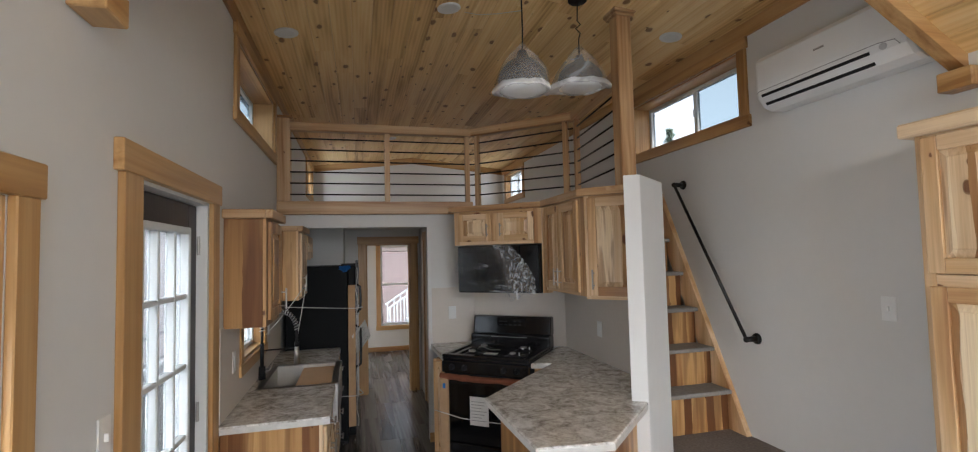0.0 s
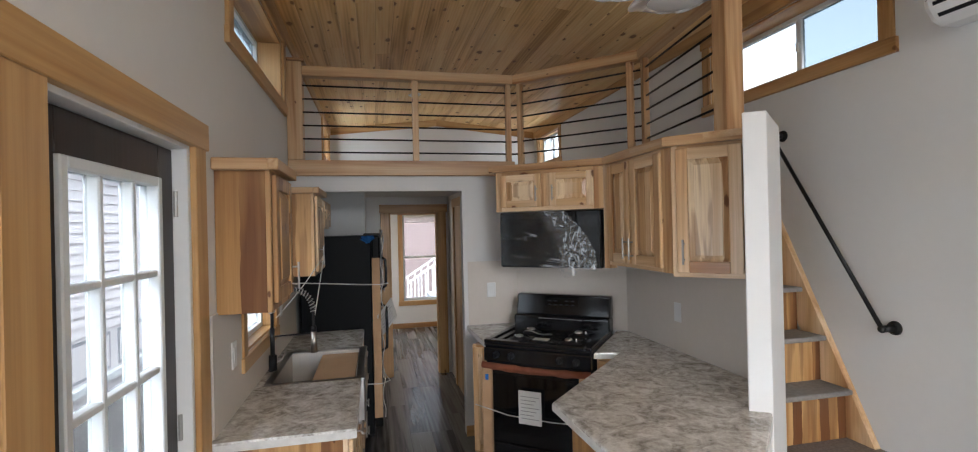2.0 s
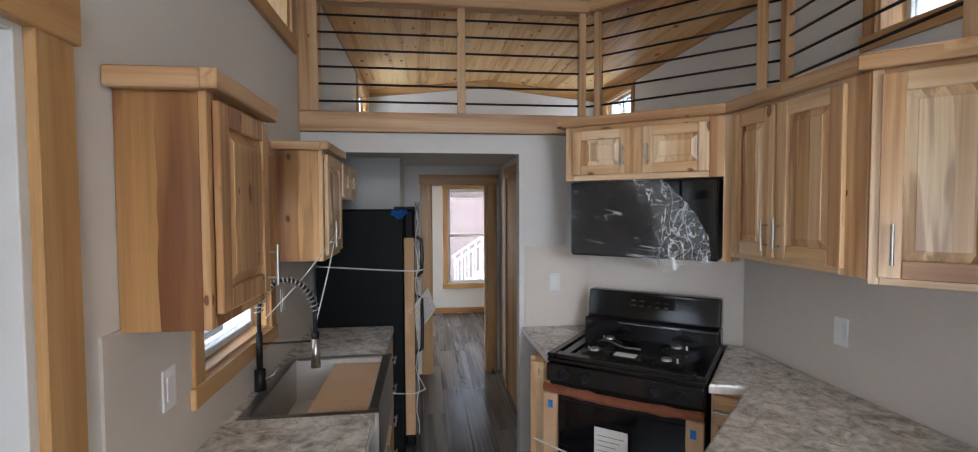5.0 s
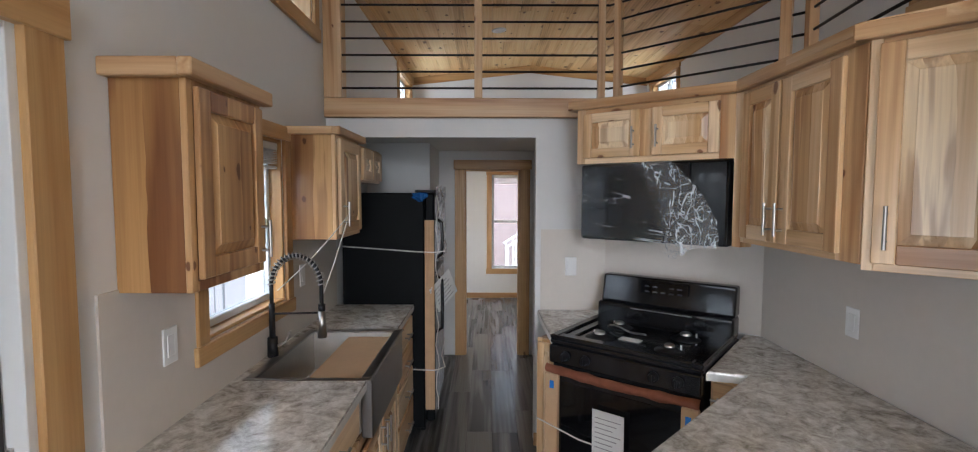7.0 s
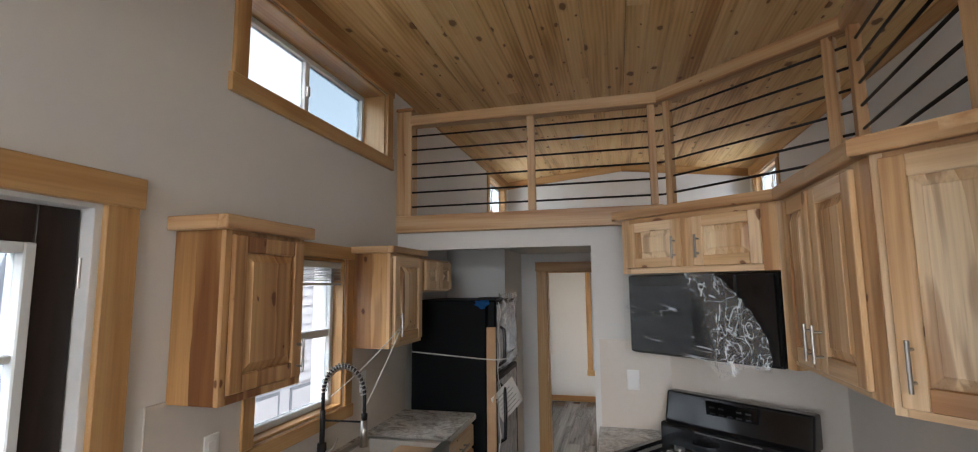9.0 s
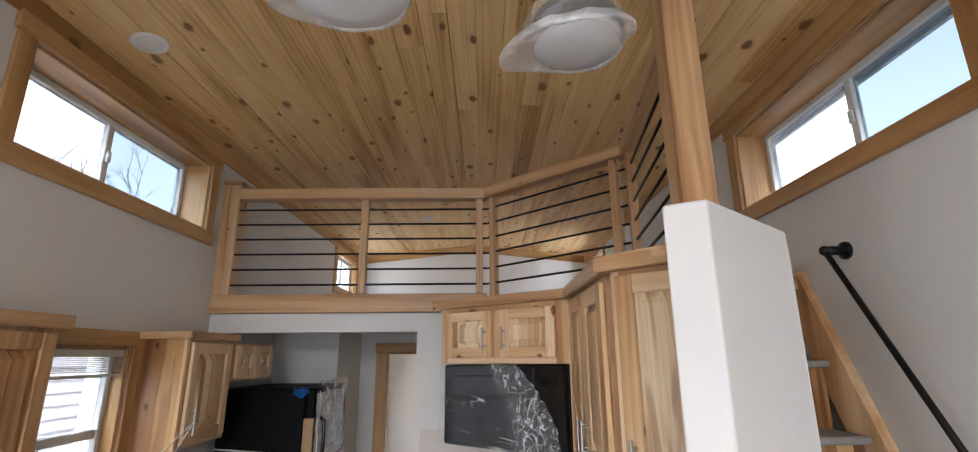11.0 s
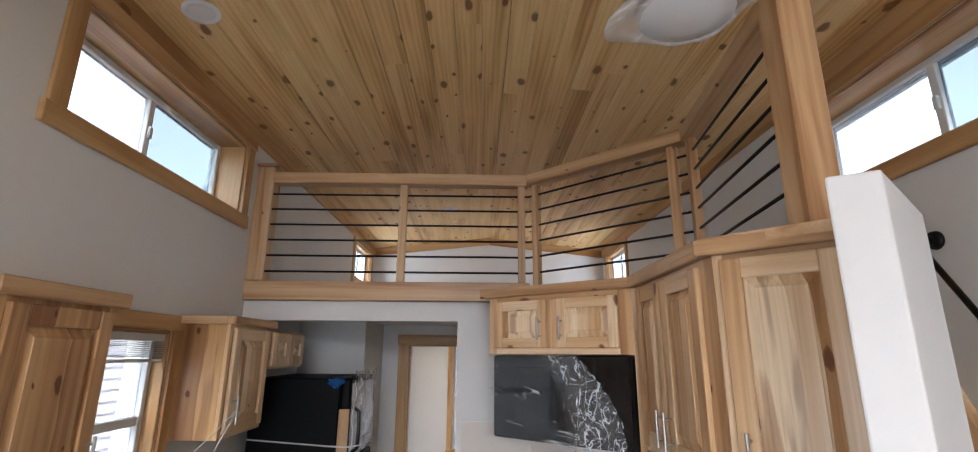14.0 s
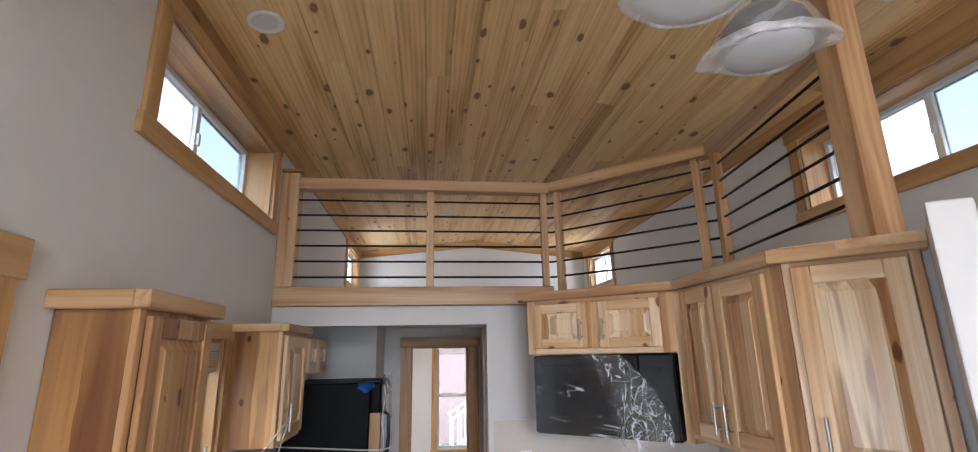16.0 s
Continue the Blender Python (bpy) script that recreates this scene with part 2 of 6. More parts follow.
BLACK = plain("black_enamel", (0.009, 0.009, 0.010), 0.12, 0, 0.5, 0.2, 6)
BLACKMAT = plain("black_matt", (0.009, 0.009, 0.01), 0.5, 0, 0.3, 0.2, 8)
FRIDGE = plain("black_textured_steel", (0.004, 0.0045, 0.005), 0.45, 0, 0.1, 0.15, 5, 0.15, 500)
BLACKGLASS = plain("black_glass", (0.004, 0.004, 0.0045), 0.06, 0, 0.45, 0.1, 3)
IRON = plain("black_iron", (0.018, 0.017, 0.016), 0.42, 0.6, 0.5, 0.2, 30)
STEEL = plain("brushed_steel", (0.42, 0.405, 0.38), 0.36, 1.0, 0.5, 0.08, 20)
DARKSTEEL = plain("sink_steel", (0.36, 0.345, 0.325), 0.3, 1.0, 0.5, 0.12, 9)
WHITEPL = plain("white_plastic", (0.80, 0.80, 0.79), 0.34, 0, 0.5, 0.02, 8)
VINYL = plain("white_vinyl", (0.70, 0.73, 0.74), 0.62, 0, 0.25, 0.03, 8)
CARDBOARD = plain("cardboard", (0.50, 0.33, 0.19), 0.8, 0, 0.2, 0.1, 14, 0.15, 90)
PAPER = plain("paper", (0.78, 0.77, 0.74), 0.75, 0, 0.2, 0.04, 12)
STRING = plain("white_string", (0.68, 0.66, 0.62), 0.8, 0, 0.2, 0.08, 60)
TAPE = plain("blue_tape", (0.02, 0.16, 0.52), 0.5, 0, 0.3, 0.15, 40)
COPPERTAPE = plain("red_brown_foam", (0.36, 0.13, 0.07), 0.6, 0, 0.3, 0.2, 20)
DOORBROWN = wood("dark_door_skin", (0.035, 0.019, 0.013), (0.026, 0.014, 0.01), (0.016, 0.009, 0.007), 2, 0.42, 0, 0)
CARPET = plain("grey_brown_carpet", (0.20, 0.17, 0.15), 0.95, 0, 0.1, 0.3, 60, 0.9, 420)
TREAD = plain("grey_tread", (0.26, 0.245, 0.235), 0.85, 0, 0.15, 0.18, 40, 0.5, 300)
FLOORM = wood("grey_vinyl_plank", (0.21, 0.207, 0.207), (0.13, 0.128, 0.13), (0.06, 0.06, 0.062), 1, 0.24, 0, 0.0)
BLIND = plain("pale_blind", (0.66, 0.66, 0.65), 0.6, 0, 0.3, 0.05, 12)
GLASS = glass_mat("window_glass")
SCREENED = glass_mat("screened_glass", 0.04, (0.185, 0.225, 0.245))

# ---- helpers that make meshes ----
def box(bm, x0, x1, y0, y1, z0, z1, bev=0.0, seg=1):
    r = bmesh.ops.create_cube(bm, size=1.0)
    vs = r["verts"]
    for v in vs:
        v.co = Vector(((x0 + x1) / 2 + v.co.x * (x1 - x0), (y0 + y1) / 2 + v.co.y * (y1 - y0), (z0 + z1) / 2 + v.co.z * (z1 - z0)))
    if bev > 0:
        es = list({e for v in vs for e in v.link_edges})
        bmesh.ops.bevel(bm, geom=es, offset=bev, segments=seg, affect="EDGES", profile=0.6)
    return bm


def cyl(bm, p, q, r, r2=None, seg=16, cap=True):
    p, q = Vector(p), Vector(q)
    d = q - p
    m = Matrix.Translation((p + q) / 2) @ d.to_track_quat("Z", "Y").to_matrix().to_4x4()
    bmesh.ops.create_cone(bm, cap_ends=cap, segments=seg, radius1=r, radius2=r if r2 is None else r2, depth=d.length, matrix=m)
    return bm


def prism(bm, pts, z0, z1):
    lo = [bm.verts.new((x, y, z0)) for x, y in pts]
    hi = [bm.verts.new((x, y, z1)) for x, y in pts]
    n = len(pts)
    bm.faces.new(hi)
    bm.faces.new(lo[::-1])
    for i in range(n):
        bm.faces.new((lo[i], lo[(i + 1) % n], hi[(i + 1) % n], hi[i]))
    bmesh.ops.recalc_face_normals(bm, faces=bm.faces[:])
    return bm


def tube(bm, pts, r, seg=8):
    """A round bar or cord along a line of points."""
    pts = [Vector(p) for p in pts]
    rings, up = [], None
    for i, p in enumerate(pts):
        d = (pts[min(i + 1, len(pts) - 1)] - pts[max(i - 1, 0)]).normalized()
        if up is None:
            up = d.orthogonal().normalized()
        up = (up - d * up.dot(d)).normalized()
        side = d.cross(up)
        rings.append([bm.verts.new(p + r * (up * math.cos(6.28319 * k / seg) + side * math.sin(6.28319 * k / seg))) for k in range(seg)])
    for a, b in zip(rings, rings[1:]):
        for k in range(seg):
            bm.faces.new((a[k], a[(k + 1) % seg], b[(k + 1) % seg], b[k]))
    bm.faces.new(rings[0][::-1])
    bm.faces.new(rings[-1])
    return bm


def lathe(bm, prof, seg=24, at=(0, 0, 0)):
    rows = []
    for r, z in prof:
        rows.append([bm.verts.new((at[0] + r * math.cos(6.28319 * k / seg), at[1] + r * math.sin(6.28319 * k / seg), at[2] + z)) for k in range(seg)])
    for a, b in zip(rows, rows[1:]):
        for k in range(seg):
            bm.faces.new((a[k], a[(k + 1) % seg], b[(k + 1) % seg], b[k]))
    return bm


def mesh_of(name, bm, mat, smooth=False):
    me = bpy.data.meshes.new(name)
    bm.to_mesh(me)
    bm.free()
    me.materials.append(mat)
    if smooth:
        me.polygons.foreach_set("use_smooth", [True] * len(me.polygons))
    return me


def part(name, bm, mat, parent=None, label="", smooth=False):
    ob = new(name, mesh_of(name, bm, mat, smooth))
    if parent is not None:
        ob.parent = parent
    if label:
        tagged(ob, label)
    return ob


def B(name, dims, mat, parent=None, bev=0.003, label=""):
    return part(name, box(bmesh.new(), *dims, bev), mat, parent, label)


def thing(name, label, category, m=None, group="", kind=""):
    ob = new(name)
    ob.empty_display_size = 0.1
    ob.matrix_world = m if m is not None else Matrix()
    return tagged(ob, label, category, group, kind)


def struct(name, bm, mat, label="", category=""):
    return tagged(part(name, bm, mat), label or name.replace("_", " "), category or name.split("_")[0], "", "structure")



# ---- the large structure ----
XL, XR, YN, YF = -0.70, 2.53, -2.6, 9.5   # inner faces of the side walls, front wall, far wall
EAVE, RIDGE, XM = 3.26, 3.43, 0.915       # raised ceiling over kitchen and loft
WT = 0.20


def side_wall(name, x0, x1, y0, y1, z0, z1, holes, label):
    """A wall along y, with openings (ya, yb, za, zb) through it."""
    bm = bmesh.new()
    ys = sorted({y0, y1, *[h[0] for h in holes], *[h[1] for h in holes]})
    for a, b in zip(ys, ys[1:]):
        cuts = sorted((h[2], h[3]) for h in holes if h[0] <= a and h[1] >= b)
        z = z0
        for lo, hi in cuts:
            if lo > z:
                box(bm, x0, x1, a, b, z, lo)
            z = hi
        if z < z1:
            box(bm, x0, x1, a, b, z, z1)
    return struct(name, bm, PAINT, label, "wall")


def cross_wall(name, y0, y1, x0, x1, z0, z1, holes, label, mat=None):
    bm = bmesh.new()
    xs = sorted({x0, x1, *[h[0] for h in holes], *[h[1] for h in holes]})
    for a, b in zip(xs, xs[1:]):
        cuts = sorted((h[2], h[3]) for h in holes if h[0] <= a and h[1] >= b)
        z = z0
        for lo, hi in cuts:
            if lo > z:
                box(bm, a, b, y0, y1, z, lo)
            z = hi
        if z < z1:
            box(bm, a, b, y0, y1, z, z1)
    return struct(name, bm, mat or PAINT, label, "wall")


LIVING_WIN, DOOR, KWIN, CLER_L, LOFT_L = (0.25, 1.24, 0.62, 1.905), (1.865, 2.68, 0.0, 2.04), (3.37, 4.09, 1.125, 1.935), (3.24, 4.57, 2.66, 3.10), (7.42, 8.30, 2.70, 3.12)
# unseen opening added for the bedroom fill lamp
BED_FILL_HOLE = (7.62, 8.68, 0.82, 1.82)
CLER_R, LOFT_R = (2.79, 4.13, 2.64, 3.09), (7.42, 8.30, 2.70, 3.12)
side_wall("wall_west", XL - WT, XL, 2.86, YF + WT, -0.05, 3.5, [KWIN, CLER_L, LOFT_L, BED_FILL_HOLE], "off-white painted drywall wall with wood-cased openings")
side_wall("wall_west_entry", XL - 0.10, XL, 1.66, 2.86, -0.05, 3.5, [DOOR], "off-white painted drywall wall around the entrance door")
side_wall("wall_west_living", XL - WT, XL, YN, 1.66, -0.05, 3.5, [LIVING_WIN], "off-white painted drywall wall of the living room")
side_wall("wall_east", XR, XR + WT, YN, YF + WT, -0.05, 3.5, [CLER_R, LOFT_R], "off-white painted drywall wall beside the stair")
cross_wall("wall_far", YF, YF + WT, XL, XR, -0.05, 2.2, [(0.40, 1.03, 0.47, 1.97)], "off-white bedroom wall with a window")
# the upper hole is an unseen addition that goes with the gable fill lamp
cross_wall("wall_front", YN - WT, YN, XL, XR, -0.05, 3.5, [(-0.2, 2.03, 0.3, 2.3), (0.12, 1.72, 2.45, 3.05)], "off-white front wall with a wide opening and an added, unseen gable opening")
cross_wall("wall_loft_end", 8.55, 8.65, XL, XR, 2.15, 3.5, [], "off-white end wall of the loft")
cross_wall("wall_hall_door", 6.65, 6.75, XL, XR, 0, 2.1, [(0.10, 0.66, 0.0, 1.915)], "off-white hall wall with a cased doorway")
cross_wall("wall_kitchen_end", 4.79, 4.89, XL, 1.10, 0, 2.15, [(XL, 0.645, 0.0, 2.03)], "off-white wall over and beside the hall opening")
struct("wall_hall_side", box(bmesh.new(), 0.80, 0.90, 4.89, 6.65, 0, 2.1), PAINT, "off-white side wall of the hall", "wall")
struct("wall_bedroom_side", box(bmesh.new(), 1.35, 1.45, 6.75, 9.5, 0, 2.1), PAINT, "off-white side wall of the bedroom", "wall")
struct("wall_stair", prism(bmesh.new(), [(1.80, 2.845), (1.90, 2.80), (1.90, 4.79), (1.10, 4.89), (1.10, 4.79), (1.80, 4.18)], 0, 2.15), PAINT, "off-white wall between kitchen corner and stair", "wall")
half = struct("wall_stair_end", prism(bmesh.new(), [(1.475, 2.55), (1.555, 2.500), (1.90, 2.80), (1.80, 2.845)], 0, 2.19), PAINT, "off-white angled end of the stair wall", "wall")
mod = half.modifiers.new("soft_corner", "BEVEL")
mod.width, mod.segments, mod.limit_method = 0.006, 2, "ANGLE"
struct("wall_chase", box(bmesh.new(), XL, -0.16, 5.86, 6.65, 0, 2.1), PAINT, "off-white boxed chase behind the refrigerator", "wall")

# floor: a dark slab under separate planks, and the ground outside
struct("floor", box(bmesh.new(), XL - WT, XR + WT, YN - WT, YF + WT, -0.12, -0.006), FLOORM, "dark grey wood-look vinyl plank floor", "floor")
bm = bmesh.new()
prism(bm, [(XL, 4.77), (1.08, 4.77), (1.80, 4.10), (1.90, 3.78), (1.90, 3.72), (XR, 3.72), (XR, 8.55), (XL, 8.55)], 2.152, 2.215)
struct("loft_floor", bm, R[0], "bare wood loft floor behind the railing", "floor")
hall_ceiling = struct("ceiling_hall", box(bmesh.new(), XL, XR, 4.89, YF, 2.10, 2.148), PAINT, "flat white ceiling of hall and bedroom", "ceiling")


def boards(bm, x0, z0, x1, z1, ya, yb, width=0.136, seed=1):
    """Tongue-and-groove boards along y on a slope from (x0, z0) to (x1, z1), with staggered butt joints."""
    rng = random.Random(seed)
    run = Vector((x1 - x0, 0, z1 - z0))
    length = run.length
    u = run / length
    nrm = Vector((-u.z, 0, u.x))
    if nrm.z < 0:
        nrm = -nrm
    n = round(length / width)
    w = length / n
    c, th = 0.0045, 0.016
    for i in range(n):
        y = ya - rng.random() * 1.6
        while y < yb:
            y2 = min(yb, y + 1.2 + rng.random() * 2.2)
            a, b = max(y, ya) + 0.0006, y2 - 0.0006
            if b - a > 0.03:
                prof = [(i * w + 0.0004, c), (i * w + c, 0), ((i + 1) * w - c, 0), ((i + 1) * w - 0.0004, c), ((i + 1) * w - 0.0004, th), (i * w + 0.0004, th)]
                ends = []
                for yy in (a, b):
                    ends.append([bm.verts.new(Vector((x0, yy, z0)) + u * s + nrm * d) for s, d in prof])
                k = len(prof)
                for j in range(k):
                    bm.faces.new((ends[0][j], ends[0][(j + 1) % k], ends[1][(j + 1) % k], ends[1][j]))
                bm.faces.new(ends[0][::-1])
                bm.faces.new(ends[1])
            y = y2
    return bm


bm = bmesh.new()
boards(bm, XL, EAVE, XM, RIDGE, 1.49, 8.55, seed=3)
boards(bm, XM, RIDGE, XR, EAVE, 1.49, 8.55, seed=8)
struct("ceiling_raised", bm, CEIL, "knotty pine tongue-and-groove boards, clear varnish", "ceiling")
bm = bmesh.new()
boards(bm, XL, 2.56, XM, RIDGE + 0.09, YN, 1.50, seed=5)
boards(bm, XM, RIDGE + 0.09, XR, 2.56, YN, 1.50, seed=6)
struct("ceiling_living", bm, CEIL, "steep knotty pine board ceiling over the living end", "ceiling")
bm = bmesh.new()
for a, b in (((XL - WT, 3.36), (XM, 3.56)), ((XM, 3.56), (XR + WT, 3.36))):
    vs = [bm.verts.new((p[0], y, p[1] + h)) for y in (YN - WT, 8.7) for h in (0, 0.1) for p in (a, b)]
    for f in ((0, 1, 3, 2), (4, 6, 7, 5), (0, 4, 5, 1), (2, 3, 7, 6), (0, 2, 6, 4), (1, 5, 7, 3)):
        bm.faces.new([vs[i] for i in f])
struct("roof", bm, BLACKMAT, "dark roof deck above the ceiling", "roof")
struct("roof_bedroom", box(bmesh.new(), XL - WT, XR + WT, 8.65, YF + WT, 2.2, 2.3), BLACKMAT, "dark roof deck", "roof")

# perforated soffits under the eaves, seen at the top of the high windows
SOFFIT = plain("perforated_soffit", (0.36, 0.37, 0.39), 0.7, 0, 0.3, 0.6, 45)
for nm, xa, xb in (("soffit_west", XL - WT - 0.05, XL - WT), ("soffit_east", XR + WT, XR + WT + 0.16)):
    struct(nm, box(bmesh.new(), xa, xb, YN - WT, 8.7, 3.15, 3.18), SOFFIT, "grey perforated eave soffit", "soffit")
    struct(nm.replace("soffit", "fascia"), box(bmesh.new(), xa - 0.02 if xa < 0 else xb, xa if xa < 0 else xb + 0.02, YN - WT, 8.7, 3.13, 3.30), VINYL, "white fascia board at the eave", "fascia")

# trim boards along the ceiling
B_ = lambda nm, d, ax, lab: tagged(B(nm, d, T[ax], None, 0.004), lab, "trim", "", "structure")
B_("trim_eave_west", (XL, XL + 0.02, 1.6, 8.55, 3.165, 3.262), 1, "stained pine trim board under the ceiling")
B_("trim_eave_east", (XR - 0.02, XR, 1.6, 8.55, 3.165, 3.262), 1, "stained pine trim board under the ceiling")
for nm, xa, za, xb, zb in (("trim_loft_west", XL, EAVE, XM, RIDGE), ("trim_loft_east", XM, RIDGE, XR, EAVE)):
    bm = bmesh.new()
    vs = [bm.verts.new(v) for y in (8.528, 8.548) for v in ((xa, y, za - 0.1), (xb, y, zb - 0.1), (xb, y, zb), (xa, y, za))]
    for f in ((0, 1, 2, 3), (7, 6, 5, 4), (0, 4, 5, 1), (1, 5, 6, 2), (2, 6, 7, 3), (3, 7, 4, 0)):
        bm.faces.new([vs[i] for i in f])
    struct(nm, bm, T[0], "stained pine trim on the loft end wall", "trim")
for nm, xa, za, xb, zb in (("beam_gable_west", XL, 2.56, XM, RIDGE + 0.09), ("beam_gable_east", XM, RIDGE + 0.09, XR, 2.56)):
    bm = bmesh.new()
    vs = [bm.verts.new(v) for y in (1.49, 1.55) for v in ((xa, y, za - 0.07), (xb, y, zb - 0.07), (xb, y, zb + 0.06), (xa, y, za + 0.06))]
    for f in ((0, 1, 2, 3), (7, 6, 5, 4), (0, 4, 5, 1), (1, 5, 6, 2), (2, 6, 7, 3), (3, 7, 4, 0)):
        bm.faces.new([vs[i] for i in f])
    struct(nm, bm, T[0], "stained pine beam at the edge of the steep ceiling", "trim")
B_("trim_end_east", (XR - 0.09, XR, 1.43, 1.56, 2.405, 2.488), 1, "stained pine end block of the ceiling beam")
B_("trim_end_west", (XL, XL + 0.09, 1.43, 1.56, 2.405, 2.488), 1, "stained pine end block of the ceiling beam")
B_("loft_beam", (XL, 1.10, 4.755, 4.79, 2.152, 2.272), 0, "pale wood fascia beam along the loft edge").data.materials[0] = R[0]
B_("baseboard_far", (XL, 1.35, YF - 0.018, YF, 0, 0.085), 0, "stained pine baseboard")
B_("baseboard_kitchen_end", (0.64, 0.80, 4.772, 4.79, 0, 0.085), 0, "stained pine baseboard beside the hall opening")
B_("baseboard_hall", (0.782, 0.80, 4.89, 5.40, 0, 0.085), 1, "stained pine baseboard in the hall")


def cased_window(name, wall_x, sign, hole, label, kind="slide", cas=0.085, screened=None, d=WT):
    """A window in a side wall: casing inside, jamb liners, vinyl sash, glass. sign: +1 when the room lies towards +x."""
    ya, yb, za, zb = hole
    t = thing(name, label, "window", None, "", "structure")
    s = sign
    def bx(nm, xa, xb, y0, y1, z0, z1, mat, par=t, bev=0.003, lab=""):
        xa, xb = wall_x + s * xa, wall_x + s * xb
        return B(nm, (min(xa, xb), max(xa, xb), y0, y1, z0, z1), mat, par, bev, lab)
    bx("casing_side", 0, 0.02, ya - cas, ya, za, zb, T[2])
    bx("casing_side", 0, 0.02, yb, yb + cas, za, zb, T[2])
    bx("casing_head", 0, 0.024, ya - cas - 0.015, yb + cas + 0.015, zb, zb + cas, T[1])
    bx("casing_bottom", 0, 0.024, ya - cas - 0.015, yb + cas + 0.015, za - cas, za, T[1])
    bx("jamb", -d, 0, ya, ya + 0.016, za, zb, T[2])
    bx("jamb", -d, 0, yb - 0.016, yb, za, zb, T[2])
    bx("jamb_head", -d, 0, ya + 0.016, yb - 0.016, zb - 0.016, zb, T[1])
    bx("window_sill", -d, 0, ya + 0.016, yb - 0.016, za, za + 0.016, T[1])
    ya, yb, za, zb = ya + 0.016, yb - 0.016, za + 0.016, zb - 0.016
    fr = bx("window_frame", -d, -d + 0.045, ya, ya + 0.03, za, zb, VINYL, t, 0.003, "white vinyl frame")
    f = 0.03
    bx("frame_side", -d, -d + 0.045, yb - f, yb, za, zb, VINYL)
    bx("frame_top", -d, -d + 0.045, ya + f, yb - f, zb - f, zb, VINYL)
    bx("frame_bottom", -d, -d + 0.045, ya + f, yb - f, za, za + f, VINYL)
    if kind == "slide":
        ym = (ya + yb) / 2
        bx("meeting_stile", -d + 0.004, -d + 0.04, ym - 0.02, ym + 0.02, za + f, zb - f, VINYL)
        panes = [(ya + f, ym - 0.02, za + f, zb - f), (ym + 0.02, yb - f, za + f, zb - f)]
        bx("latch", -d + 0.04, -d + 0.055, ym - 0.012, ym + 0.012, (za + zb) / 2 - 0.03, (za + zb) / 2 + 0.03, VINYL)
    else:
        zm = (za + zb) / 2
        bx("meeting_rail", -d + 0.004, -d + 0.04, ya + f, yb - f, zm - 0.02, zm + 0.02, VINYL)
        panes = [(ya + f, yb - f, za + f, zm - 0.02), (ya + f, yb - f, zm + 0.02, zb - f)]
    for k, (a, b, c, e) in enumerate(panes):
        p = bx("pane", -d + 0.018, -d + 0.022, a, b, c, e, SCREENED if k == screened else GLASS, t, 0)
        if k == screened:
            tagged(p, "pane behind a grey insect screen")
        p.visible_shadow = False
    return t


cased_window("window_1", XL, 1, CLER_L, "high sliding window cased in stained pine", cas=0.08, screened=1)
cased_window("window_2", XR, -1, CLER_R, "high sliding window cased in stained pine above the stair", cas=0.08, screened=0)
cased_window("window_3", XL, 1, KWIN, "kitchen window over the sink, cased in stained pine", kind="hung", cas=0.07, d=0.105)
cased_window("window_4", XL, 1, LIVING_WIN, "living room window cased in stained pine with a raised blind", kind="hung", cas=0.08)
cased_window("window_5", XL, 1, LOFT_L, "small loft window cased in stained pine", cas=0.08, d=0.11)
# this side window is an addition, out of view, around the fill lamp
cased_window("window_8", XL, 1, BED_FILL_HOLE, "added, unseen bedroom side window cased in stained pine", kind="hung", cas=0.08)
cased_window("window_6", XR, -1, LOFT_R, "small loft window cased in stained pine", cas=0.08, d=0.11)


